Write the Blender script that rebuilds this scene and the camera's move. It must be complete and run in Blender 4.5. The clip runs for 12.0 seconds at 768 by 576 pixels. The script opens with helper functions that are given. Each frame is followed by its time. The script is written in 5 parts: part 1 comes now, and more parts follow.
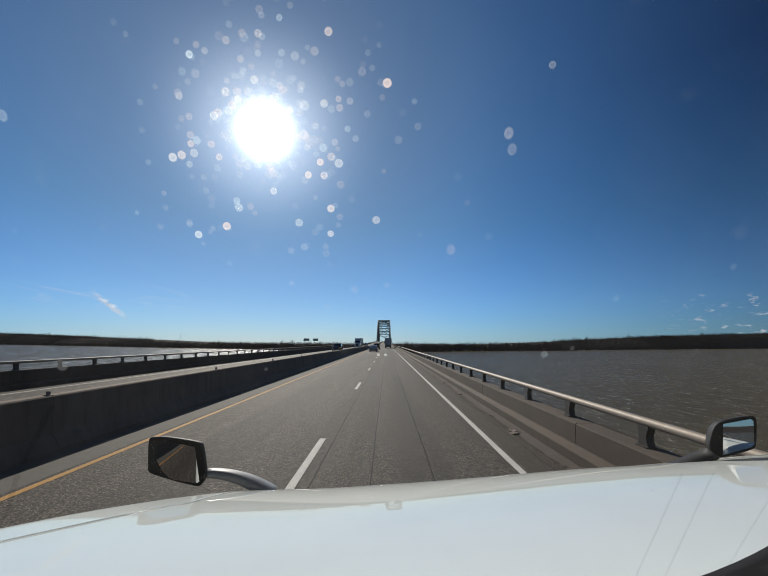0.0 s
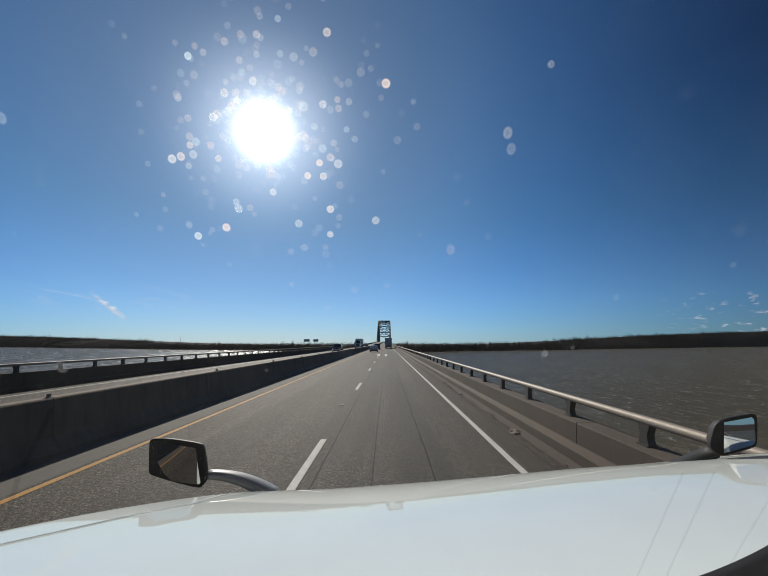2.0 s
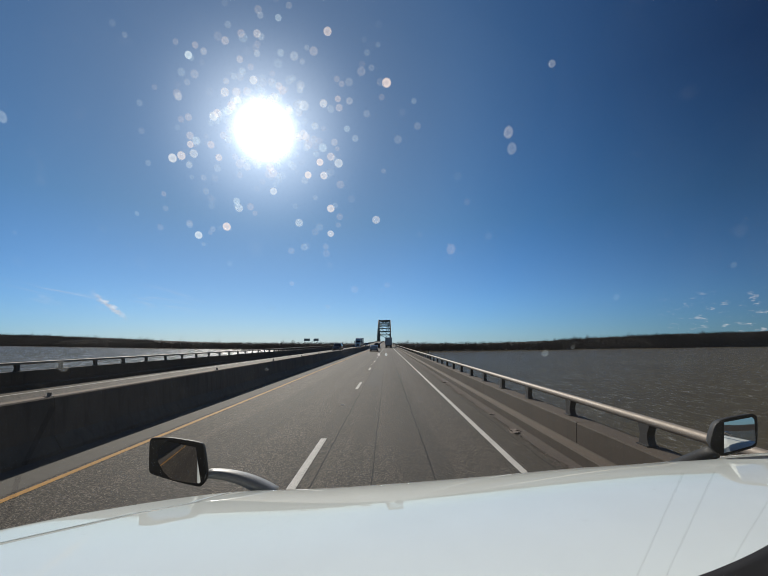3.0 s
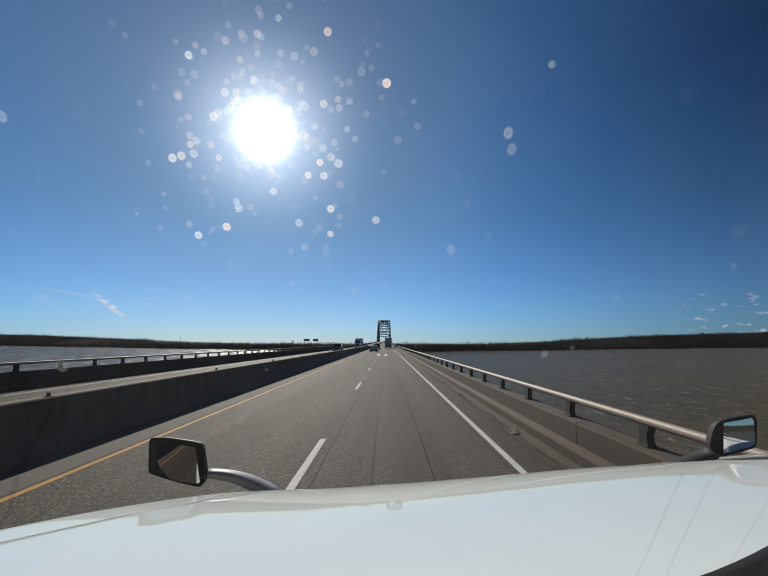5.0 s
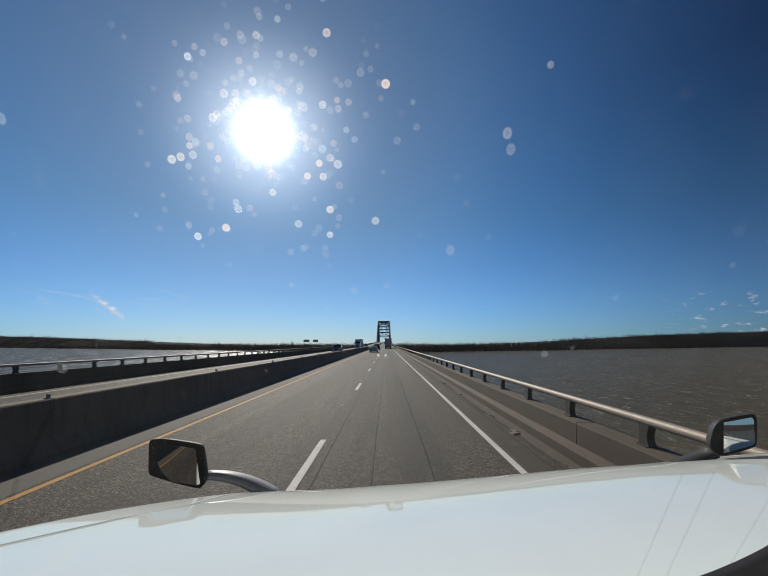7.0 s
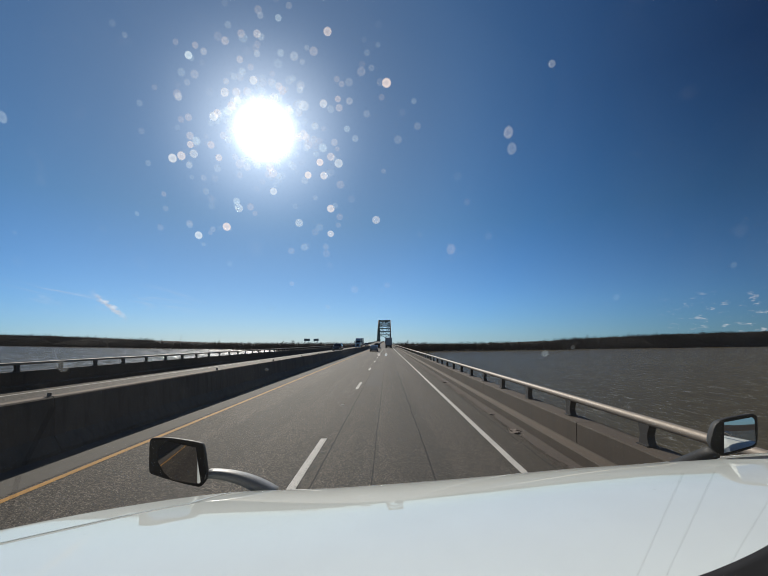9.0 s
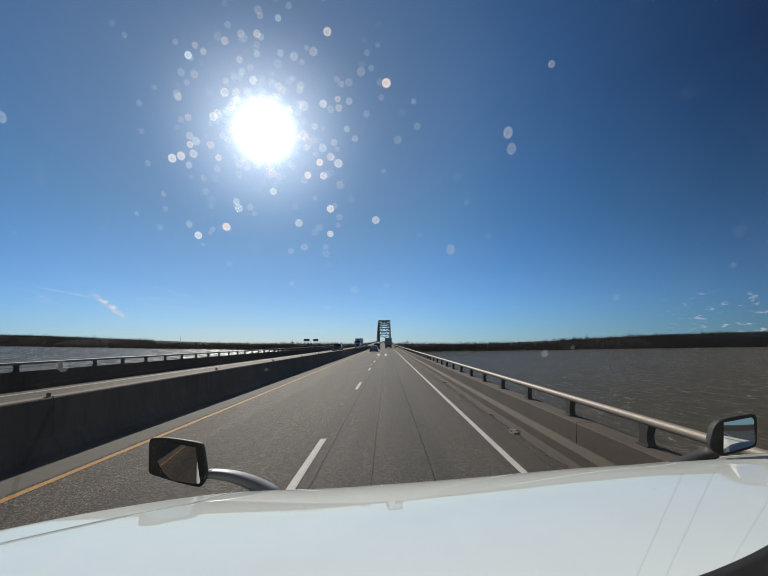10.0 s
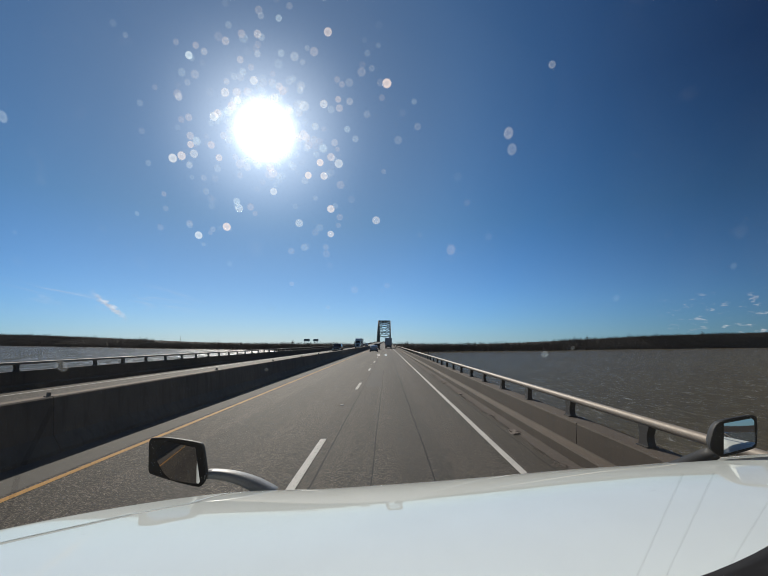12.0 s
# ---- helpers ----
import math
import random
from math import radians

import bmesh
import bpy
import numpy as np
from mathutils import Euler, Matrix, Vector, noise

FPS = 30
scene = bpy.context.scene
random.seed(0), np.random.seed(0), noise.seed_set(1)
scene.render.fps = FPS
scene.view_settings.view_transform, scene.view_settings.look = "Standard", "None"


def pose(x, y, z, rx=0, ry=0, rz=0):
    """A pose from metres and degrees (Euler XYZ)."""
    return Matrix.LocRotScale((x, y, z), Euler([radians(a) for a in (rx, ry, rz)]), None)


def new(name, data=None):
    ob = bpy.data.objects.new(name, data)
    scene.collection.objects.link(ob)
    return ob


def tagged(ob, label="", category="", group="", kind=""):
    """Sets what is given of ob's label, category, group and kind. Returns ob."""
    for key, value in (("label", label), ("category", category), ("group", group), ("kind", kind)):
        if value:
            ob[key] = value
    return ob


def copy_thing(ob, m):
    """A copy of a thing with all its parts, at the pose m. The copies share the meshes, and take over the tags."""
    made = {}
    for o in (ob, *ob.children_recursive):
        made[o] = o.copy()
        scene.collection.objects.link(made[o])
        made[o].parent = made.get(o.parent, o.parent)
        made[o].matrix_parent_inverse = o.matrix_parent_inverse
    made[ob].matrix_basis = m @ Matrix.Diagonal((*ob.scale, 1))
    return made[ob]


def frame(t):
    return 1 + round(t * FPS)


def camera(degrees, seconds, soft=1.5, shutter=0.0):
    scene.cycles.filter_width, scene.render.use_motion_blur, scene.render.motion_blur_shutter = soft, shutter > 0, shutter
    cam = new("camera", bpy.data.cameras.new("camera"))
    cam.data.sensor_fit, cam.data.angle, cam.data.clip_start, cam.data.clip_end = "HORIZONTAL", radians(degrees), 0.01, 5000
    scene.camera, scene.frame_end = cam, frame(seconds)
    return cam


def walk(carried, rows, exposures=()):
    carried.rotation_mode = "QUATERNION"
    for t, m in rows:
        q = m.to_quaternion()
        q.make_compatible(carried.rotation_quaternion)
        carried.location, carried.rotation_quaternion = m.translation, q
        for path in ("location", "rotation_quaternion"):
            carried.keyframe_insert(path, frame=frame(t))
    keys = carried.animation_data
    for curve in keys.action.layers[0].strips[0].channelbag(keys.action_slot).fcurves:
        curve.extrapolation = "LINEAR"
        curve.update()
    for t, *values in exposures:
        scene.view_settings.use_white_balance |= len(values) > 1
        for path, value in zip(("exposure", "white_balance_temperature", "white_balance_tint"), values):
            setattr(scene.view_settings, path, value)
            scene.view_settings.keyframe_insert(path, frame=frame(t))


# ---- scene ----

# The camera rides behind the windscreen of a truck on a river bridge. x right, y along the road, z up; z = 0 is the road.
EYE_Z = 2.07
cam = camera(88.8, 12.0, soft=0.55)
SHAKE = [
    (0.0, 97.953, -0.264, 0.392), (0.5, 98.061, 0.198, 0.454), (1.0, 97.994, -0.173, 0.469), (1.5, 97.919, 0.336, 0.401),
    (2.0, 98.000, 0.067, 0.432), (2.5, 97.993, -0.097, 0.379), (3.0, 97.918, -0.023, 0.460), (5.0, 97.968, -0.102, 0.417),
    (5.5, 97.811, 0.076, 0.442), (6.0, 97.982, -0.067, 0.432), (6.5, 97.989, -0.099, 0.439), (7.0, 98.051, 0.097, 0.399),
    (9.0, 97.932, -0.012, 0.464), (9.5, 97.936, 0.051, 0.400), (10.0, 97.951, -0.020, 0.421), (10.5, 98.031, 0.018, 0.447),
    (11.0, 97.977, -0.032, 0.426), (11.5, 97.956, 0.176, 0.433), (12.0, 97.986, -0.125, 0.433)]
walk(cam, [(t, pose(0, 0, EYE_Z, rx, ry, rz)) for t, rx, ry, rz in SHAKE], exposures=[(0.0, -0.02, 6270, 8), (0.5, -0.07, 6270, 8), (1.5, -0.03, 6270, 8), (12.0, -0.01, 6270, 8)])

# ---------------------------------------------------------------- light
SUN_EL, SUN_AZ = radians(28.5), radians(18.5)          # height, and angle to the left of the road
TO_SUN = Vector((-math.sin(SUN_AZ) * math.cos(SUN_EL), math.cos(SUN_AZ) * math.cos(SUN_EL), math.sin(SUN_EL)))
SUN_POWER, SKY_POWER = 3.9, 0.056

sun_data = bpy.data.lights.new("sun", "SUN")
sun_data.energy, sun_data.angle, sun_data.color = SUN_POWER, radians(0.53), (1.0, 0.90, 0.77)
sun = new("sun", sun_data)
sun.rotation_euler = TO_SUN.to_track_quat("Z", "Y").to_euler()


class Nodes:
    """Short hand for building a node tree."""

    def __init__(self, tree):
        self.tree = tree
        tree.nodes.clear()

    def add(self, kind, ins=None, **props):
        n = self.tree.nodes.new(kind)
        if "operation" in props:
            n.operation = props["operation"]
        if "use_clamp" in props:
            n.use_clamp = props["use_clamp"]
        if "data_type" in props:
            n.data_type = props["data_type"]
        if "blend_type" in props:
            n.blend_type = props["blend_type"]
        if "sky_type" in props:
            n.sky_type = props["sky_type"]
        if "feature" in props:
            n.feature = props["feature"]
        for k, v in (ins or {}).items():
            if isinstance(v, bpy.types.NodeSocket):
                self.tree.links.new(v, n.inputs[k])
            else:
                n.inputs[k].default_value = v
        return n

    def math(self, op, a, b=0.0, c=0.0, clamp=False):
        return self.add("ShaderNodeMath", {0: a, 1: b, 2: c}, operation=op, use_clamp=clamp).outputs[0]

    def vec(self, op, a, b=(0, 0, 0), out=0):
        return self.add("ShaderNodeVectorMath", {0: a, 1: b}, operation=op).outputs[out]

    def noise(self, vector, scale, detail=4.0, rough=0.55, distort=0.0):
        return self.add("ShaderNodeTexNoise", {"Vector": vector, "Scale": scale, "Detail": detail, "Roughness": rough, "Distortion": distort}).outputs[0]

    def ramp(self, fac, stops):
        n = self.add("ShaderNodeValToRGB", {0: fac})
        els = n.color_ramp.elements
        while len(els) < len(stops):
            els.new(0.5)
        for e, (p, c) in zip(els, stops):
            e.position = p
            e.color = (c, c, c, 1) if isinstance(c, (int, float)) else (*c, 1)
        return n.outputs[0]

    def range(self, v, a, b, c=0.0, d=1.0):
        return self.add("ShaderNodeMapRange", {0: v, 1: a, 2: b, 3: c, 4: d}).outputs[0]

    def mix(self, fac, a, b, blend="MIX"):
        n = self.add("ShaderNodeMix", data_type="RGBA", blend_type=blend)
        for i, v in ((0, fac), (6, a), (7, b)):
            if isinstance(v, bpy.types.NodeSocket):
                self.tree.links.new(v, n.inputs[i])
            else:
                n.inputs[i].default_value = v if i == 0 else ((*v, 1) if len(v) == 3 else v)
        return n.outputs[2]


def build_world():
    world = bpy.data.worlds.new("sky")
    scene.world = world
    world.use_nodes = True
    n = Nodes(world.node_tree)
    sky = n.add("ShaderNodeTexSky", sky_type="NISHITA")
    sky.sun_disc, sky.sun_elevation, sky.sun_rotation = False, SUN_EL, -SUN_AZ
    sky.altitude, sky.air_density, sky.dust_density, sky.ozone_density = 100, 1.0, 0.0, 4.0
    way = n.add("ShaderNodeTexCoord").outputs["Generated"]
    facing = n.math("MAXIMUM", n.vec("DOT_PRODUCT", way, TO_SUN, out=1), 0.0)
    # aureole of the sun in the hazy air
    glow = n.math("MULTIPLY", n.math("POWER", facing, 1400.0), 155.0)
    glow = n.math("MULTIPLY_ADD", n.math("POWER", facing, 110.0), 11.5, glow)
    glow = n.math("MULTIPLY_ADD", n.math("POWER", facing, 16.0), 1.95, glow)
    halo = n.add("ShaderNodeCombineColor", {0: n.math("MULTIPLY", glow, 0.95), 1: glow, 2: n.math("MULTIPLY", glow, 1.05)}).outputs[0]
    # thin cirrus and small fair-weather clouds low over the horizon
    sep = n.add("ShaderNodeSeparateXYZ", {0: way})
    dx, dy, dz = sep.outputs
    azim = n.math("ARCTAN2", dx, dy)
    high = n.math("ARCSINE", dz)
    flat = n.add("ShaderNodeCombineXYZ", {0: azim, 1: n.math("MULTIPLY", high, 2.6), 2: 0.0}).outputs[0]
    puffs = n.ramp(n.noise(flat, 38.0, 6.0, 0.6), [(0.57, 0.0), (0.67, 1.0)])
    puffs = n.math("MULTIPLY", puffs, n.math("MULTIPLY", n.range(high, 0.105, 0.080), n.range(high, 0.008, 0.03)))
    puffs = n.math("MULTIPLY", puffs, n.range(n.math("ABSOLUTE", n.math("SUBTRACT", azim, 0.86)), 0.27, 0.14))
    slant = n.add("ShaderNodeCombineXYZ", {0: azim, 1: n.math("MULTIPLY_ADD", azim, 1.2, n.math("MULTIPLY", high, 7.0)), 2: 3.0}).outputs[0]
    wisps = n.ramp(n.noise(slant, 7.0, 7.0, 0.62, 0.6), [(0.5, 0.0), (0.75, 1.0)])
    wisps = n.math("MULTIPLY", wisps, n.math("MULTIPLY", n.range(high, 0.13, 0.10), n.range(high, 0.05, 0.085)))
    wisps = n.math("MULTIPLY", wisps, n.range(n.math("ABSOLUTE", n.math("ADD", azim, 0.66)), 0.30, 0.05, 0.0, 0.4))
    course = n.math("SUBTRACT", high, n.math("MULTIPLY_ADD", azim, -0.754, -0.392))
    ragged = n.math("MULTIPLY_ADD", n.math("SUBTRACT", n.noise(flat, 55.0, 5.0, 0.7), 0.5), 0.03, course)
    streak = n.math("MULTIPLY", n.range(n.math("ABSOLUTE", ragged), 0.008, 0.0, 0.0, 0.75), n.range(n.math("ABSOLUTE", n.math("ADD", azim, 0.62)), 0.036, 0.012))
    cover = n.math("MAXIMUM", n.math("MAXIMUM", n.math("MULTIPLY", puffs, 0.6), streak), wisps)
    # clean blue winter air: the low sky stays blue instead of turning yellow
    tint = n.mix(n.range(high, 0.0, 0.3), (0.93, 1.05, 1.40), (0.81, 1.0, 1.05))
    blue = n.mix(1.0, sky.outputs[0], tint, "MULTIPLY")
    # the clear sky deepens away from the sun
    deep = n.range(facing, 0.40, 0.88, 0.50, 1.0)
    blue = n.mix(1.0, blue, n.add("ShaderNodeCombineColor", {0: deep, 1: deep, 2: deep}).outputs[0], "MULTIPLY")
    away = n.math("MULTIPLY", n.range(high, 0.10, 0.55), n.range(facing, 0.90, 0.55))
    low = n.math("MULTIPLY", n.range(high, 0.16, 0.0), n.range(facing, 0.92, 0.5))
    side = n.range(facing, 0.96, 0.78)
    gain = [n.math("MULTIPLY", n.math("MULTIPLY_ADD", side, c, 1.0), n.math("MULTIPLY", n.math("MULTIPLY_ADD", away, a, 1.0), n.math("MULTIPLY_ADD", low, b, 1.0)))
            for a, b, c in ((-0.80, -0.24, -0.18), (-0.64, -0.02, 0.02), (-0.50, 0.06, 0.18))]
    blue = n.mix(1.0, blue, n.add("ShaderNodeCombineColor", {0: gain[0], 1: gain[1], 2: gain[2]}).outputs[0], "MULTIPLY")
    cloud = n.mix(n.range(n.noise(flat, 60.0, 4.0, 0.6), 0.38, 0.62), (9.6, 8.9, 9.4), (15.0, 14.6, 14.8))
    air = n.mix(cover, blue, cloud)
    total = n.mix(1.0, air, halo, "ADD")
    bg = n.add("ShaderNodeBackground", {0: total, 1: SKY_POWER})
    n.add("ShaderNodeOutputWorld", {0: bg.outputs[0]})


build_world()

# ---------------------------------------------------------------- materials


def material(name):
    m = bpy.data.materials.new(name)
    m.use_nodes = True
    return m, Nodes(m.node_tree)


def principled(n, **ins):
    b = n.add("ShaderNodeBsdfPrincipled", {k.replace("_", " "): v for k, v in ins.items()})
    n.add("ShaderNodeOutputMaterial", {0: b.outputs[0]})
    return b


def bump(n, height, strength, distance):
    return n.add("ShaderNodeBump", {"Height": height, "Strength": strength, "Distance": distance}).outputs[0]


def coords(n):
    return n.add("ShaderNodeTexCoord").outputs["Object"]


def place(n):
    return n.add("ShaderNodeNewGeometry").outputs["Position"]


def simple(name, color, rough=0.5, metal=0.0, grain=0.15, scale=30.0, bumpy=0.0, coat=0.0):
    m, n = material(name)
    p = coords(n)
    g = n.noise(p, scale, 4.0)
    col = n.mix(g, tuple(c * (1 - grain) for c in color), tuple(min(1, c * (1 + grain)) for c in color))
    ins = {"Base Color": col, "Roughness": n.range(g, 0.3, 0.7, max(0, rough - 0.06), min(1, rough + 0.06)), "Metallic": metal, "Coat Weight": coat, "Coat Roughness": 0.04}
    if bumpy:
        ins["Normal"] = bump(n, g, bumpy, 0.004)
    b = n.add("ShaderNodeBsdfPrincipled", ins)
    n.add("ShaderNodeOutputMaterial", {0: b.outputs[0]})
    return m


def make_asphalt():
    m, n = material("asphalt")
    p = place(n)
    x, y, z = n.add("ShaderNodeSeparateXYZ", {0: p}).outputs
    along = n.vec("MULTIPLY", p, (1.0, 0.02, 1.0))
    fine = n.range(n.noise(p, 52.0, 3.0, 0.8), 0.40, 0.60)
    stone = n.add("ShaderNodeTexVoronoi", {"Vector": p, "Scale": 75.0}).outputs["Distance"]
    blotch = n.noise(along, 1.7, 4.0, 0.55)
    wide = n.noise(p, 0.12, 4.0)
    col = n.mix(fine, (0.008, 0.0072, 0.006), (0.245, 0.214, 0.174))
    col = n.mix(n.range(blotch, 0.45, 0.62, 0.0, 0.55), col, (0.047, 0.0425, 0.0362))
    col = n.mix(n.range(wide, 0.4, 0.65, 0.0, 0.18), col, (0.082, 0.075, 0.066))
    chips = n.add("ShaderNodeTexVoronoi", {"Vector": p, "Scale": 60.0}).outputs["Color"]
    chip = n.math("MULTIPLY_ADD", n.math("POWER", n.add("ShaderNodeSeparateColor", {0: chips}).outputs[0], 3.0), 3.9, 0.06)
    col = n.mix(1.0, col, n.add("ShaderNodeCombineColor", {0: chip, 1: chip, 2: chip}).outputs[0], "MULTIPLY")
    coarse = n.range(n.noise(p, 17.0, 3.0, 0.7), 0.35, 0.65)
    col = n.mix(n.math("MULTIPLY", n.math("SUBTRACT", 1.0, coarse), 0.62), col, (0.020, 0.018, 0.016))
    col = n.mix(n.math("MULTIPLY", coarse, 0.34), col, (0.17, 0.155, 0.135))
    # the hard shoulder is an older, smoother course
    edge = n.math("MULTIPLY_ADD", n.noise(p, 0.9, 5.0, 0.6), 0.10, 2.27)
    verge = n.math("MULTIPLY", n.math("GREATER_THAN", x, edge), n.range(n.noise(p, 1.3, 5.0, 0.65), 0.3, 0.7, 0.86, 0.55))
    col = n.mix(verge, col, n.mix(n.noise(p, 22.0, 4.0, 0.7), (0.052, 0.045, 0.036), (0.086, 0.074, 0.058)))
    # oil-darkened strip in the middle of each lane, bright specks of stone
    for x0, w in ((0.55, 0.75), (-3.3, 0.8), (-8.9, 0.8), (-12.6, 0.8)):
        lane = n.range(n.math("ABSOLUTE", n.math("SUBTRACT", x, x0)), w, 0.15, 0.0, 0.42)
        col = n.mix(lane, col, (0.034, 0.0315, 0.0285))
    specks = n.ramp(n.noise(p, 52.0, 2.0, 0.5), [(0.68, 0.0), (0.73, 1.0)])
    col = n.mix(n.math("MULTIPLY", specks, 0.62), col, (0.30, 0.29, 0.27))
    # long cracks and paving seams
    crack_total = None
    for x0, sway, w, seed, broken, dark in ((-1.12, 0.03, 0.017, 1.0, 0.4, 1.0), (-0.24, 0.03, 0.013, 7.0, 0.2, 0.9), (0.74, 0.09, 0.022, 13.0, 0.9, 1.0), (-0.86, 0.06, 0.006, 23.0, 0.8, 0.45),
                                            (1.5, 0.14, 0.006, 31.0, 1.0, 0.5), (-3.4, 0.12, 0.006, 53.0, 0.9, 0.4), (2.80, 0.16, 0.014, 61.0, 0.9, 0.9)):
        shift = n.add("ShaderNodeCombineXYZ", {0: seed, 1: n.math("MULTIPLY", y, 0.35), 2: 0.0}).outputs[0]
        wob = n.math("MULTIPLY", n.math("SUBTRACT", n.noise(shift, 1.0, 8.0, 0.65), 0.5), sway * 2.2)
        off = n.math("ABSOLUTE", n.math("SUBTRACT", n.math("SUBTRACT", x, x0), wob))
        gap = n.range(n.noise(shift, 9.0, 4.0, 0.7), 0.36, 0.56, 1.0 - broken, 1.0)
        thick = n.math("MULTIPLY_ADD", n.math("MULTIPLY", n.noise(p, 14.0, 3.0, 0.7), gap), w * 1.9, w * 0.06)
        line = n.math("MULTIPLY", n.math("SUBTRACT", 1.0, n.math("DIVIDE", off, thick), clamp=True), 4.0, clamp=True)
        line = n.math("MULTIPLY", line, dark)
        crack_total = line if crack_total is None else n.math("MAXIMUM", crack_total, line)
    # crossing hairline cracks here and there
    vor = n.add("ShaderNodeTexVoronoi", {"Vector": n.vec("ADD", n.vec("MULTIPLY", p, (0.45, 0.28, 1.0)), n.vec("SCALE", p, (0, 0, 0))), "Scale": 1.0}, feature="DISTANCE_TO_EDGE").outputs[0]
    hair = n.math("MULTIPLY", n.math("LESS_THAN", vor, 0.004), n.range(n.noise(p, 0.35, 3.0), 0.52, 0.6))
    crack_total = n.math("MAXIMUM", crack_total, n.math("MULTIPLY", hair, 0.5))
    col = n.mix(crack_total, col, (0.004, 0.004, 0.004))
    height = n.math("ADD", n.math("MULTIPLY", fine, 0.7), n.math("MULTIPLY", stone, 0.6))
    height = n.math("SUBTRACT", height, n.math("MULTIPLY", crack_total, 0.5))
    col = n.mix(1.0, col, (0.79, 0.75, 0.70), "MULTIPLY")
    principled(n, Base_Color=col, Roughness=0.79, Specular_IOR_Level=0.22, Normal=bump(n, height, 0.5, 0.009))
    return m


def make_concrete(name, light, dark, stain=0.5, lit_scour=0.0):
    m, n = material(name)
    p = place(n)
    big = n.noise(p, 0.6, 5.0, 0.6)
    runs = n.noise(n.vec("MULTIPLY", p, (6.0, 6.0, 0.6)), 1.0, 5.0, 0.65)
    fine = n.noise(p, 60.0, 4.0, 0.65)
    rnd = n.add("ShaderNodeObjectInfo").outputs["Random"]
    col = n.mix(n.range(big, 0.3, 0.7), dark, light)
    col = n.mix(n.range(runs, 0.48, 0.75, 0.0, stain), col, tuple(c * 0.45 for c in dark))
    col = n.mix(n.range(fine, 0.3, 0.8, 0.0, 0.4), col, tuple(c * 0.6 for c in dark))
    col = n.mix(n.range(rnd, 0.0, 1.0, 0.0, 0.22), col, tuple(c * 0.7 for c in dark))
    pits = n.ramp(n.noise(p, 35.0, 2.0), [(0.28, 0.0), (0.36, 1.0)])
    # upper faces show coarse aggregate, painted paler to imitate sunlit tops
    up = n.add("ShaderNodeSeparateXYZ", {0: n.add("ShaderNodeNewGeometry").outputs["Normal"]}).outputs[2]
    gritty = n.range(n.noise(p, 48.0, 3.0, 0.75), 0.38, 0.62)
    worn = n.math("MULTIPLY", n.range(up, 0.7, 0.9), lit_scour)
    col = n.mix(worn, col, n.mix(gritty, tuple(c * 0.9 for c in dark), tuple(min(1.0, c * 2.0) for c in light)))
    height = n.math("ADD", n.math("MULTIPLY", fine, 0.4), n.math("MULTIPLY_ADD", gritty, 0.5, pits))
    principled(n, Base_Color=col, Roughness=0.88, Normal=bump(n, height, 0.4, 0.004))
    return m


def make_paint(name, color):
    m, n = material(name)
    p = place(n)
    worn = n.noise(p, 40.0, 4.0, 0.75)
    col = n.mix(n.range(worn, 0.53, 0.68, 0.0, 0.9), color, (0.10, 0.095, 0.09))
    col = n.mix(n.range(n.noise(p, 1.5, 3.0), 0.4, 0.7, 0.0, 0.3), col, tuple(c * 0.6 for c in color))
    principled(n, Base_Color=col, Roughness=0.78, Specular_IOR_Level=0.24, Normal=bump(n, worn, 0.3, 0.003))
    return m


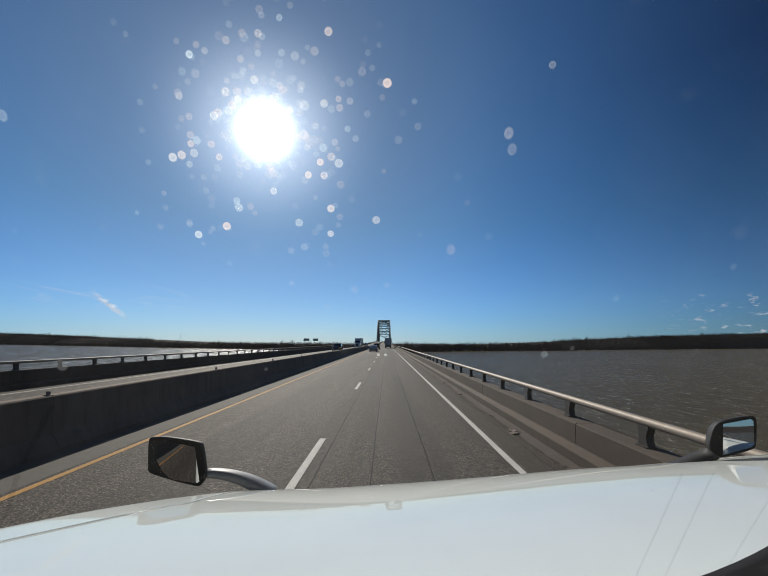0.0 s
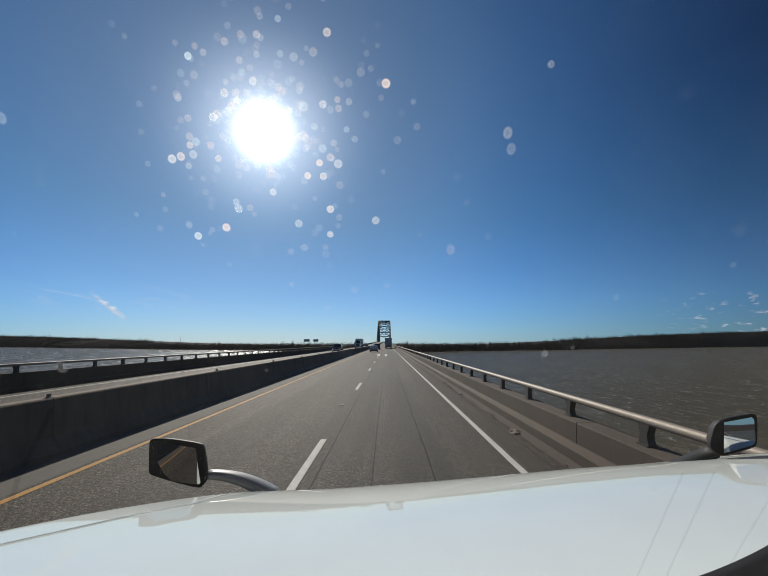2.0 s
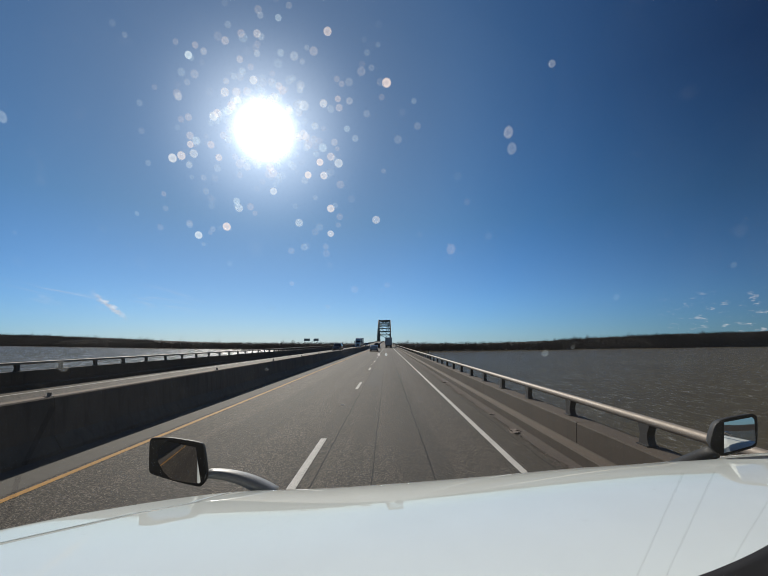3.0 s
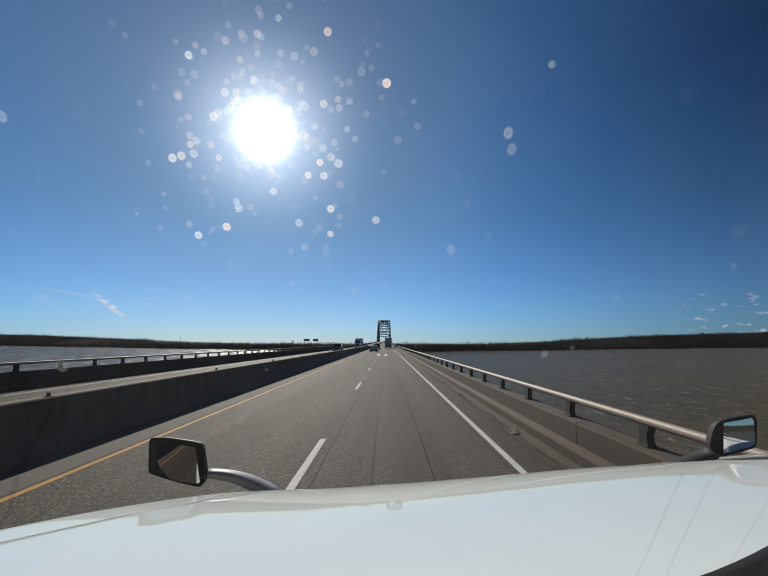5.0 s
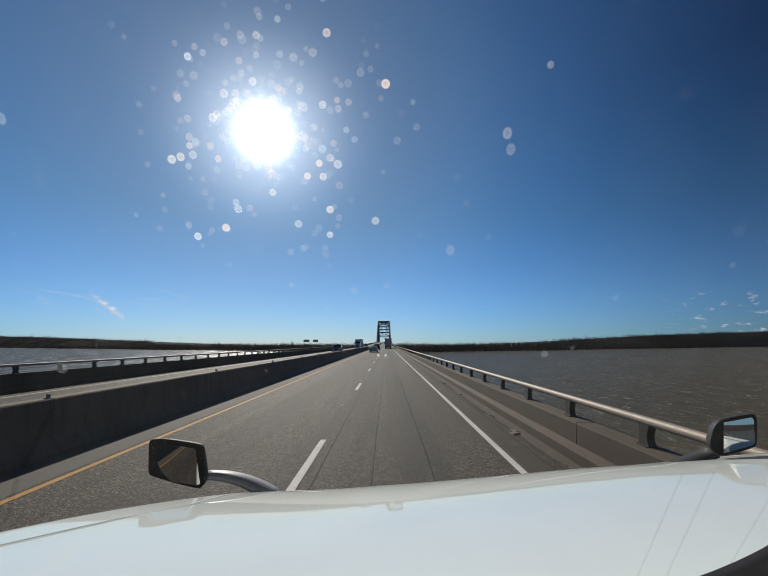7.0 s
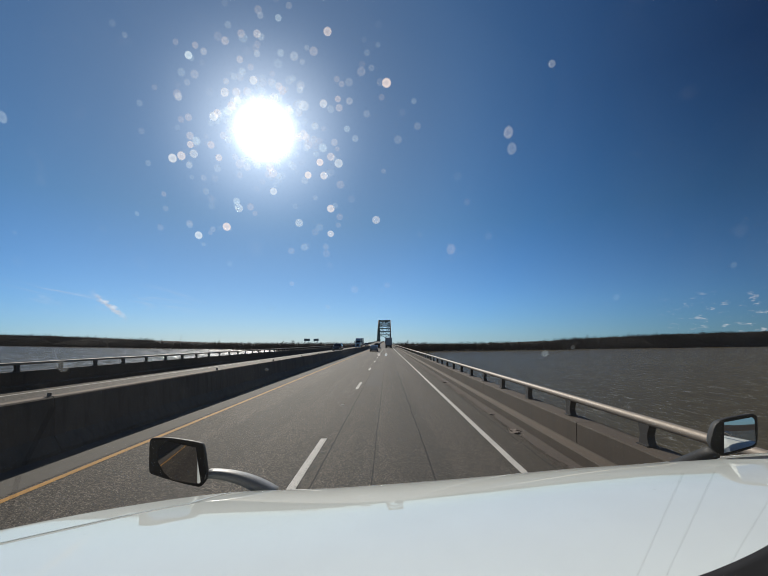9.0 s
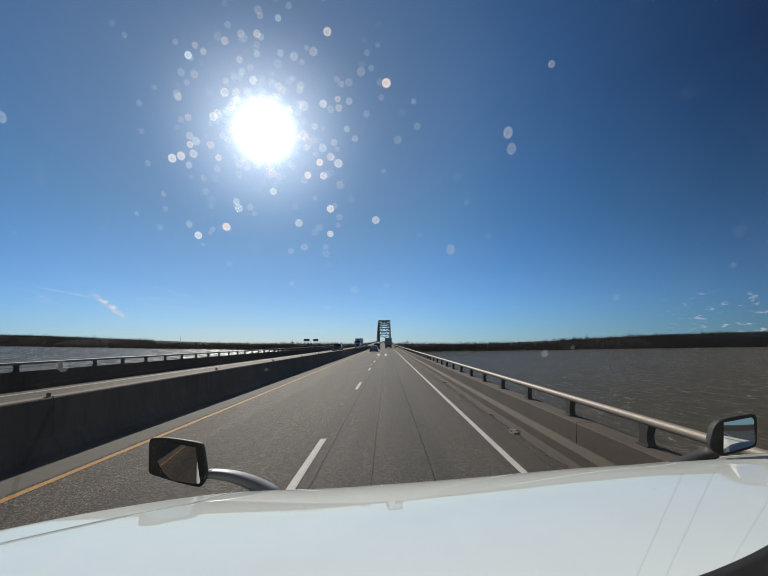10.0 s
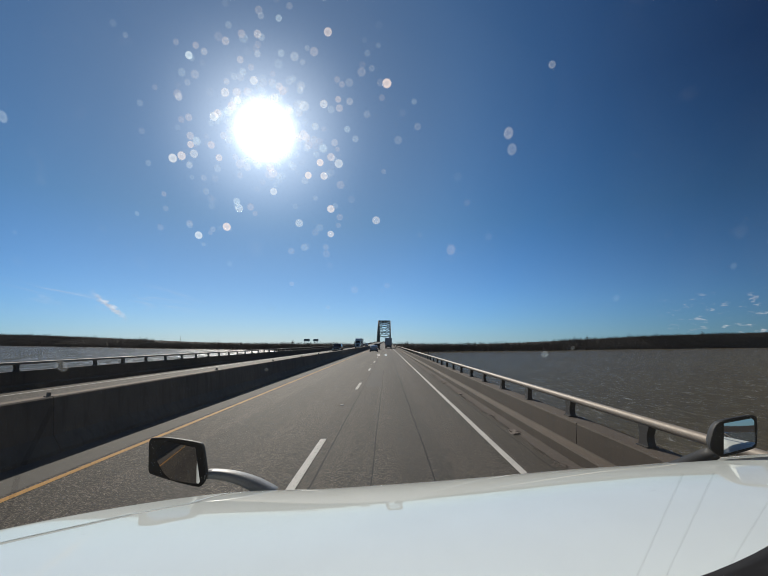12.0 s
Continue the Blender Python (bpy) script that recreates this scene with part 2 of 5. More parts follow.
def make_water():
    m, n = material("river_water")
    p = place(n)
    swell = n.noise(n.vec("MULTIPLY", p, (1.0, 0.5, 1.0)), 0.10, 3.0, 0.5, 0.3)
    waves = n.noise(n.vec("MULTIPLY", p, (1.3, 0.45, 1.0)), 0.36, 4.0, 0.6, 0.5)
    chop = n.noise(n.vec("MULTIPLY", p, (1.2, 0.5, 1.0)), 2.2, 4.0, 0.65, 0.3)
    height = n.math("ADD", n.math("MULTIPLY", swell, 1.3), n.math("MULTIPLY", waves, 1.0))
    height = n.math("MULTIPLY_ADD", chop, 0.42, height)
    gust = n.noise(p, 0.012, 3.0)
    caps = n.ramp(n.math("MULTIPLY", waves, n.noise(n.vec("MULTIPLY", p, (1.0, 0.4, 1.0)), 4.5, 4.0, 0.8)), [(0.345, 0.0), (0.37, 1.0)])
    col = n.mix(gust, (0.090, 0.071, 0.034), (0.120, 0.095, 0.047))
    # wave troughs darkened, their shade put into the colour
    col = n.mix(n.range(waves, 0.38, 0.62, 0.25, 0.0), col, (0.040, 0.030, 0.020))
    col = n.mix(n.math("MULTIPLY", caps, 0.6), col, (0.60, 0.60, 0.55))
    nrm = bump(n, height, 1.0, 0.42)
    body = n.add("ShaderNodeBsdfDiffuse", {"Color": col, "Normal": nrm})
    shine = n.add("ShaderNodeBsdfGlossy", {"Color": (0.92, 0.95, 0.98, 1), "Roughness": 0.12, "Normal": nrm})
    glance = n.add("ShaderNodeFresnel", {"IOR": 1.33, "Normal": nrm}).outputs[0]
    both = n.add("ShaderNodeMixShader", {0: n.math("MULTIPLY_ADD", glance, 0.26, 0.01), 1: body.outputs[0], 2: shine.outputs[0]})
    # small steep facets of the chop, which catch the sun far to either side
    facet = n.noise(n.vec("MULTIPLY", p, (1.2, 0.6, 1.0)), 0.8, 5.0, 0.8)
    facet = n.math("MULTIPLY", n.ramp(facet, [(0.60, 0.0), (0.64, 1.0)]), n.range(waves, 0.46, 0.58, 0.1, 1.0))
    # ranks of glossier streaks, put in as sun glitter on the sun's side only
    sun_side = n.range(n.add("ShaderNodeSeparateXYZ", {0: p}).outputs[0], -20.0, -60.0)
    glint = n.math("MULTIPLY", n.ramp(n.noise(n.vec("MULTIPLY", p, (0.5, 0.03, 1.0)), 1.0, 6.0, 0.85), [(0.54, 0.0), (0.60, 1.0)]), sun_side)
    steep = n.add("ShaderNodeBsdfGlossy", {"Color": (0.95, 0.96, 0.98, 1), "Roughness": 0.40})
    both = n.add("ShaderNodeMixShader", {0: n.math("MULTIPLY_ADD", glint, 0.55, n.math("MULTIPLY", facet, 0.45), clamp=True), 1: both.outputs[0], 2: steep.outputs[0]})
    n.add("ShaderNodeOutputMaterial", {0: both.outputs[0]})
    return m


def make_body_paint(name, color, coat=1.0, dirt=0.12):
    m, n = material(name)
    p = coords(n)
    dust = n.noise(p, 3.0, 5.0, 0.6)
    film = n.noise(n.vec("MULTIPLY", p, (1.0, 0.25, 1.0)), 9.0, 4.0, 0.6)
    col = n.mix(n.range(dust, 0.4, 0.75, 0.0, dirt), color, (0.42, 0.39, 0.34))
    col = n.mix(n.range(film, 0.45, 0.8, 0.0, dirt), col, tuple(c * 0.8 for c in color))
    bugs = n.ramp(n.noise(p, 26.0, 2.0, 0.5), [(0.76, 0.0), (0.80, 1.0)])
    col = n.mix(n.math("MULTIPLY", bugs, 0.5), col, (0.18, 0.16, 0.13))
    principled(n, Base_Color=col, Roughness=0.42, Coat_Weight=coat, Coat_Roughness=n.range(dust, 0.3, 0.7, 0.015, 0.032), Coat_IOR=1.5, Specular_IOR_Level=0.0)
    return m


def make_trees():
    m, n = material("bare_wood")
    p = place(n)
    rnd = n.add("ShaderNodeNewGeometry").outputs["Random Per Island"]
    col = n.mix(rnd, (0.085, 0.068, 0.058), (0.125, 0.102, 0.086))
    col = n.mix(n.range(n.noise(p, 0.02, 4.0), 0.45, 0.65, 0.0, 0.6), col, (0.075, 0.066, 0.052))
    principled(n, Base_Color=col, Roughness=0.9, Specular_IOR_Level=0.1)
    return m


def make_ground():
    m, n = material("river_bank")
    p = place(n)
    col = n.mix(n.range(n.noise(n.vec("MULTIPLY", p, (1.0, 0.25, 0.35)), 0.35, 6.0, 0.7), 0.3, 0.7), (0.040, 0.033, 0.028), (0.075, 0.062, 0.052))
    col = n.mix(n.range(n.noise(p, 0.6, 3.0), 0.4, 0.7), col, (0.058, 0.049, 0.040))
    principled(n, Base_Color=col, Roughness=0.95, Specular_IOR_Level=0.1)
    return m


def make_speck():
    """A dried drop drawn as a blurred disc of glare: a pale rim, a thinner middle and a soft outer edge."""
    m, n = material("dust_on_glass")
    rnd = n.add("ShaderNodeNewGeometry").outputs["Random Per Island"]
    radius, strength, _ = n.add("ShaderNodeSeparateXYZ", {0: n.add("ShaderNodeTexCoord").outputs["UV"]}).outputs
    hue = n.math("FRACT", n.math("MULTIPLY", rnd, 17.0))
    tone = n.ramp(hue, [(0.0, 0.0), (1.0, 1.0)])
    color = n.mix(tone, (0.98, 0.80, 0.70), (0.72, 0.90, 0.98))
    glow = n.add("ShaderNodeBsdfTranslucent", {0: color})
    clear = n.add("ShaderNodeBsdfTransparent")
    rim = n.range(radius, 0.25, 0.78, 0.74, 1.0)
    soft = n.range(radius, 1.0, 0.74)
    amount = n.math("MULTIPLY", strength, n.math("MULTIPLY", rim, soft))
    mixed = n.add("ShaderNodeMixShader", {0: amount, 1: clear.outputs[0], 2: glow.outputs[0]})
    n.add("ShaderNodeOutputMaterial", {0: mixed.outputs[0]})
    return m


def make_windscreen():
    """Clear glass under a thin, uneven film of dust, sunlit from behind, that imitates the veil of lens glare."""
    m, n = material("windscreen_glass")
    p = coords(n)
    film = n.noise(n.vec("MULTIPLY", p, (1.0, 1.0, 0.4)), 5.0, 5.0, 0.65)
    clear = n.add("ShaderNodeBsdfTransparent", {0: n.mix(film, (0.995, 0.995, 0.99, 1), (0.975, 0.98, 0.975, 1))})
    dust = n.add("ShaderNodeBsdfTranslucent", {0: (0.85, 0.84, 0.80, 1)})
    wiped = n.noise(n.vec("MULTIPLY", p, (1.0, 1.0, 0.6)), 11.0, 5.0, 0.6, 0.8)
    spots = n.ramp(n.noise(p, 42.0, 2.0, 0.4), [(0.68, 0.0), (0.80, 1.0)])
    amount = n.math("ADD", n.range(wiped, 0.35, 0.75, 0.004, 0.012), n.math("MULTIPLY", spots, 0.016))
    both = n.add("ShaderNodeMixShader", {0: amount, 1: clear.outputs[0], 2: dust.outputs[0]})
    n.add("ShaderNodeOutputMaterial", {0: both.outputs[0]})
    return m


ASPHALT = make_asphalt()
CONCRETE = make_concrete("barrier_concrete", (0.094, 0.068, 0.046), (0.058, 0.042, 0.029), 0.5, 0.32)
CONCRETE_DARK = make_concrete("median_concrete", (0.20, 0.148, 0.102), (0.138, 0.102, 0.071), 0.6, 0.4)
PATCH = make_concrete("coarse_patch", (0.084, 0.075, 0.065), (0.056, 0.050, 0.044), 0.5)
SHOULDER = make_concrete("shoulder_concrete", (0.118, 0.107, 0.093), (0.085, 0.077, 0.067), 0.3)
WHITE_LINE = make_paint("white_road_paint", (0.70, 0.68, 0.63))
YELLOW_LINE = make_paint("yellow_road_paint", (0.52, 0.27, 0.055))
STEEL = simple("galvanised_steel", (0.30, 0.25, 0.20), 0.62, 0.20, 0.22, 14.0)
POST_STEEL = simple("dark_post_steel", (0.028, 0.025, 0.023), 0.6, 0.1, 0.25, 30.0)
ARCH_STEEL = simple("green_grey_bridge_paint", (0.10, 0.148, 0.145), 0.55, 0.0, 0.25, 0.4)
WATER = make_water()
TREES = make_trees()
GROUND = make_ground()
WHITE_BODY = make_body_paint("white_truck_paint", (0.84, 0.885, 0.85), 0.9, 0.10)
SILVER = make_body_paint("silver_car_paint", (0.50, 0.52, 0.54))
DARK_BLUE = make_body_paint("dark_grey_car_paint", (0.035, 0.04, 0.05))
BLUE_PAINT = make_body_paint("blue_car_paint", (0.02, 0.045, 0.10))
TRAILER_GREY = make_body_paint("trailer_panel", (0.55, 0.56, 0.58), 0.2, 0.3)
HOUSING = simple("mirror_housing", (0.013, 0.013, 0.014), 0.62, 0.0, 0.2, 60.0)
HOUSING.node_tree.nodes["Principled BSDF"].inputs["Specular IOR Level"].default_value = 0.2
COWL_BLACK = simple("cowl_plastic", (0.014, 0.014, 0.016), 0.85, 0.0, 0.3, 30.0)
COWL_BLACK.node_tree.nodes["Principled BSDF"].inputs["Specular IOR Level"].default_value = 0.1
BLACK = simple("black_plastic", (0.018, 0.018, 0.02), 0.45, 0.0, 0.2, 40.0)
GREY_PLASTIC = simple("weathered_grey_plastic", (0.21, 0.205, 0.20), 0.45, 0.0, 0.25, 60.0)
RUBBER = simple("tyre_rubber", (0.02, 0.02, 0.02), 0.85, 0.0, 0.2, 40.0)
CHROME = simple("chrome", (0.8, 0.8, 0.8), 0.12, 1.0, 0.03)
MIRROR = simple("mirror_glass", (0.66, 0.66, 0.66), 0.05, 1.0, 0.0)
MIRROR.node_tree.nodes["Principled BSDF"].inputs["Roughness"].default_value = 0.02
for link in list(MIRROR.node_tree.nodes["Principled BSDF"].inputs["Roughness"].links):
    MIRROR.node_tree.links.remove(link)
CAR_GLASS = simple("dark_car_glass", (0.012, 0.014, 0.016), 0.06, 0.0, 0.1, 5.0, coat=1.0)
RED_LAMP = simple("red_lamp_lens", (0.35, 0.015, 0.012), 0.2, 0.0, 0.1, coat=0.6)
CLEAR_LAMP = simple("clear_lamp_lens", (0.8, 0.8, 0.78), 0.1, 0.3, 0.05, coat=0.8)
REFLECTOR = simple("faded_reflector", (0.26, 0.21, 0.16), 0.7, 0.0, 0.3, 40.0)
PLATE = simple("plate_white", (0.6, 0.6, 0.6), 0.5)
JOINT_STEEL = simple("polished_joint_steel", (0.42, 0.41, 0.40), 0.38, 0.9, 0.25, 25.0, 0.3)
SIGN_BACK = simple("sign_back", (0.36, 0.42, 0.40), 0.6, 0.3, 0.2, 2.0)
GRAVEL, grit_nodes = material("roadside_grit")
grit_tone = grit_nodes.math("POWER", grit_nodes.add("ShaderNodeNewGeometry").outputs["Random Per Island"], 1.6)
grit_tone = grit_nodes.math("MULTIPLY_ADD", grit_nodes.noise(coords(grit_nodes), 22.0, 4.0, 0.7), 0.5, grit_nodes.math("MULTIPLY", grit_tone, 0.7))
principled(grit_nodes, Base_Color=grit_nodes.mix(grit_tone, (0.03, 0.023, 0.018), (0.33, 0.27, 0.225)), Roughness=0.95)
DIRT = simple("kerb_dirt", (0.082, 0.064, 0.052), 0.95, 0.0, 1.0, 26.0, 1.0)
SEAM = simple("dark_joint", (0.012, 0.012, 0.012), 0.9)
SPECK = make_speck()
SMEAR, smear_nodes = material("glass_smear")
smear_nodes.add("ShaderNodeOutputMaterial", {0: smear_nodes.add("ShaderNodeBsdfTransparent", {0: (0.935, 0.935, 0.93, 1)}).outputs[0]})
# dark reflection in the glass, painted as a see-through tint
DARK_REFLECTION, smear_nodes = material("dark_reflection")
smear_nodes.add("ShaderNodeOutputMaterial", {0: smear_nodes.add("ShaderNodeBsdfTransparent", {0: (0.885, 0.885, 0.89, 1)}).outputs[0]})
CLEAR_GLASS, pane_nodes = material("clear_side_glass")
principled(pane_nodes, Base_Color=(0.9, 0.93, 0.92, 1), Roughness=0.02, Transmission_Weight=1.0, IOR=1.1)
WINDSCREEN = make_windscreen()

# ---------------------------------------------------------------- mesh helpers


def finish(name, bm, mat, parent=None, label="", smooth=False):
    me = bpy.data.meshes.new(name)
    bm.normal_update()
    bm.to_mesh(me)
    bm.free()
    me.materials.append(mat)
    if smooth:
        for f in me.polygons:
            f.use_smooth = True
    ob = new(name, me)
    if parent is not None:
        ob.parent = parent
    if label:
        ob["label"] = label
    return ob


def part(name, bm, mat, parent, label="", smooth=False):
    return finish(name, bm, mat, parent, label, smooth)


def share(name, me, parent, m):
    ob = new(name, me)
    ob.parent = parent
    ob.matrix_local = m
    return ob


def box(bm, cx, cy, cz, sx, sy, sz, bevel=0.0, m=None):
    r = bmesh.ops.create_cube(bm, size=1.0)
    bmesh.ops.scale(bm, vec=(sx, sy, sz), verts=r["verts"])
    if bevel:
        es = list({e for v in r["verts"] for e in v.link_edges})
        r2 = bmesh.ops.bevel(bm, geom=es, offset=bevel, segments=2, affect="EDGES", profile=0.5)
        vs = list({v for f in r2["faces"] for v in f.verts} | {v for v in r["verts"] if v.is_valid})
    else:
        vs = r["verts"]
    bmesh.ops.translate(bm, vec=(cx, cy, cz), verts=vs)
    if m is not None:
        bmesh.ops.transform(bm, matrix=m, verts=vs)
    return vs


def beam(bm, a, b, w, h):
    """A straight box from a to b."""
    a, b = Vector(a), Vector(b)
    q = (b - a).to_track_quat("Y", "Z").to_matrix().to_4x4()
    r = bmesh.ops.create_cube(bm, size=1.0)
    bmesh.ops.scale(bm, vec=(w, (b - a).length, h), verts=r["verts"])
    bmesh.ops.transform(bm, matrix=Matrix.Translation((a + b) / 2) @ q, verts=r["verts"])
    return r["verts"]


def tube(bm, pts, r, sides=12, cap=True):
    """A round bar along pts; r is one radius or one for each point."""
    rings = []
    pts = [Vector(p) for p in pts]
    for i, p in enumerate(pts):
        d = (pts[min(i + 1, len(pts) - 1)] - pts[max(i - 1, 0)]).normalized()
        u = d.cross(Vector((0, 0, 1)))
        if u.length < 1e-3:
            u = Vector((1, 0, 0))
        u.normalize()
        v = u.cross(d)
        rad = r[i] if isinstance(r, (list, tuple)) else r
        rings.append([bm.verts.new(p + (u * math.cos(a) + v * math.sin(a)) * rad) for a in (2 * math.pi * k / sides for k in range(sides))])
    for a, b in zip(rings, rings[1:]):
        for k in range(sides):
            bm.faces.new((a[k], a[(k + 1) % sides], b[(k + 1) % sides], b[k]))
    if cap:
        bm.faces.new(rings[0][::-1])
        bm.faces.new(rings[-1])


def extrude_y(bm, profile, y0, y1):
    """A closed outline of (x, z) pulled from y0 to y1."""
    a = [bm.verts.new((x, y0, z)) for x, z in profile]
    b = [bm.verts.new((x, y1, z)) for x, z in profile]
    k = len(profile)
    for i in range(k):
        bm.faces.new((a[i], a[(i + 1) % k], b[(i + 1) % k], b[i]))
    bm.faces.new(a[::-1])
    bm.faces.new(b)
    bmesh.ops.recalc_face_normals(bm, faces=bm.faces)


def deck_z(y):
    """The road lies level and climbs gently towards the arch."""
    t = min(1.0, max(0.0, (y - 180.0) / 600.0))
    return 4.2 * t * t * (3 - 2 * t)


def on_deck(x, y, z=0.0):
    e = 1.0
    slope = math.atan2(deck_z(y + e) - deck_z(y - e), 2 * e)
    return Matrix.Translation((x, y, deck_z(y) + z)) @ Matrix.Rotation(slope, 4, "X")


def ribbon(bm, x0, x1, y0, y1, z, step=20.0, rough=0.0):
    n = max(1, int((y1 - y0) / step))
    rows = []
    for i in range(n + 1):
        y = y0 + (y1 - y0) * i / n
        j = rough * noise.noise(Vector((y * 0.7, x0, 5))) if rough else 0.0
        rows.append((bm.verts.new((x0 + j, y, deck_z(y) + z)), bm.verts.new((x1 + j * 0.6, y, deck_z(y) + z))))
    for a, b in zip(rows, rows[1:]):
        bm.faces.new((a[0], a[1], b[1], b[0]))


# ---------------------------------------------------------------- water, banks, woods
WATER_Z = -16.0


def shore(x):
    return 765.0 + 0.62 * abs(x) + 14.0 * math.sin(x * 0.011) + 6.0 * math.sin(x * 0.037 + 1.0)


def bluff(x):
    """Rise of the wooded ground behind the shore, growing away from the bridge."""
    a = min(1.2, abs(x) / (shore(x) + 1.0))
    swell = 1.0 + 0.10 * noise.noise(Vector((x * 0.0021, 4.0, 0)))
    return (46.0 * a ** 3 if x < 0 else 68.0 * a ** 2.2) * swell


def bank_z(x, d):
    """Height of the bank over the water, d metres behind the shore line."""
    b = bluff(x)
    steps = ((-6, -0.8), (0, 0.15), (5, 1.2), (14, 2.2), (60, 4.0 + 0.40 * b), (120, 6.0 + 0.78 * b), (200, 7.0 + b), (500, 7.0 + b), (1300, 8.0))
    for (d0, h0), (d1, h1) in zip(steps, steps[1:]):
        if d <= d1:
            return h0 + (h1 - h0) * (d - d0) / (d1 - d0)
    return 8.0


def build_land():
    bm = bmesh.new()
    bmesh.ops.create_grid(bm, x_segments=8, y_segments=8, size=4900)
    bmesh.ops.translate(bm, vec=(0, 0, WATER_Z), verts=bm.verts)
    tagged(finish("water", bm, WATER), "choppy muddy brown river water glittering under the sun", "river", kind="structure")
    bm = bmesh.new()
    xs = [-4700 + 100 * i for i in range(38)] + [-900 + 30 * i for i in range(61)] + [960 + 60 * i for i in range(62)]
    prev = None
    for x in xs:
        s = shore(x)
        col = [bm.verts.new((x, s + d, WATER_Z + bank_z(x, d))) for d in (-6, 0, 5, 14, 60, 120, 200, 500, 1300)]
        if -30 < x < 18:
            for v in col[3:]:
                v.co.z = WATER_Z + 2.5
        col.append(bm.verts.new((x, 4800, WATER_Z + 4)))
        if prev:
            for a, b, c, d in zip(prev, col, col[1:], prev[1:]):
                bm.faces.new((a, b, c, d))
        prev = col
    tagged(finish("ground", bm, GROUND), "low brown winter river bank under the far woods", "river bank", kind="structure")
    # the shore behind the bridge
    bm = bmesh.new()
    prev = None
    for i in range(40):
        x = -4700 + 240 * i
        col = [bm.verts.new((x, -700 - d, WATER_Z + h)) for d, h in ((-6, -0.8), (5, 1.2), (300, 2.2))] + [bm.verts.new((x, -4800, WATER_Z + 4))]
        if prev:
            for a, b, c, d in zip(prev, prev[1:], col[1:], col):
                bm.faces.new((a, b, c, d))
        prev = col
    tagged(finish("ground", bm, GROUND), "low brown river bank on the near side of the water", "river bank", kind="structure")


def build_woods():
    """Leafless trees along the shore: trunks, forked limbs and thin twig tufts."""
    rng = random.Random(11)
    verts, faces = [], []

    def quad(a, b, wa, wb, ang):
        dx, dy = math.cos(ang), math.sin(ang)
        i = len(verts)
        verts.extend([(a[0] - dx * wa, a[1] - dy * wa, a[2]), (a[0] + dx * wa, a[1] + dy * wa, a[2]),
                      (b[0] + dx * wb, b[1] + dy * wb, b[2]), (b[0] - dx * wb, b[1] - dy * wb, b[2])])
        faces.append((i, i + 1, i + 2, i + 3))

    def tree(x, y, h, z0, twigs, spread):
        near = abs(x) < 750
        twigs = int(twigs * 2.0) if near else twigs
        lean = rng.uniform(-0.04, 0.04)
        ang = rng.uniform(-0.5, 0.5)
        quad((x, y, z0 - 1.5), (x + lean * h, y, z0 + h * 0.85), h * 0.010 + 0.05, 0.04, ang)
        # limbs, and tufts of fine twigs that fill the crown
        for k in range(twigs):
            f = rng.random() ** 1.25
            r = spread * h * 0.20 * math.sqrt(max(0.05, 1 - ((f - 0.42) / 0.60) ** 2)) * rng.random() ** 0.5
            a = rng.uniform(0, 6.28)
            cx, cy, cz = x + lean * h * f + math.cos(a) * r, y + math.sin(a) * r, z0 + h * f * 0.92
            if k % 5 == 0:
                quad((x + lean * h * f * 0.7, y, z0 + h * f * 0.62), (cx, cy, cz), 0.09, 0.04, ang)
            thick = 1.9 - 1.2 * f
            w, t = rng.uniform(0.10, 0.34) * thick * (0.55 if near else 1.0), rng.uniform(0.35, 0.9) * thick * (0.8 if near else 1.0)
            sway = rng.uniform(-0.6, 0.6)
            quad((cx - sway, cy, cz - t), (cx + sway, cy, min(cz + t, z0 + h * 1.02)), w * 0.5, w, ang + rng.uniform(-0.7, 0.7))

    x = -2900.0
    while x < 2900.0:
        d = math.hypot(x, shore(x))
        base = 15.0 + 1.6 * math.exp(-(x / 350.0) ** 2) + 1.6 * noise.noise(Vector((x * 0.008, 0.3, 0))) + 0.8 * noise.noise(Vector((x * 0.05, 2.0, 0)))
        rows = [5, 16, 32, 60, 95] + [135, 185] * (bluff(x) > 14) + [45, 78, 112, 155] * (bluff(x) > 30)
        for off in rows:
            if -22 < x < 10:
                continue
            h = base * rng.uniform(0.86, 1.0) * (0.55 if off < 10 else (0.85 if off < 20 else 1.0))
            off += rng.uniform(-4, 6)
            tree(x + rng.uniform(-4, 4), shore(x) + off, h, WATER_Z + max(0.8, bank_z(x, off)), 64, 1.9 * max(1.0, d / 1000.0))
        # here and there a taller crown stands over the rest
        if not -22 < x < 10 and rng.random() < 0.03 + 0.08 * max(0.0, noise.noise(Vector((x * 0.013, 8.0, 0)))):
            off = 60 if bluff(x) < 14 else 190
            tree(x, shore(x) + off, base * rng.uniform(1.15, 1.45), WATER_Z + bank_z(x, off), 150, 1.6)
        x += 4.2 * (d / 800.0) ** 0.9
    me = bpy.data.meshes.new("woods")
    me.from_pydata(verts, [], faces)
    me.materials.append(TREES)
    tagged(new("woods", me), "dense belt of bare grey-brown winter trees on the bank", "trees", kind="stuff")


build_land()
build_woods()

# ---------------------------------------------------------------- bridge deck
X_YELLOW, X_DASH, X_WHITE = -5.07, -1.375, 2.20
X_MEDIAN, X_RIGHT, X_LEFT = -6.53, 3.25, -15.9
Y0, Y1 = -160.0, 1500.0


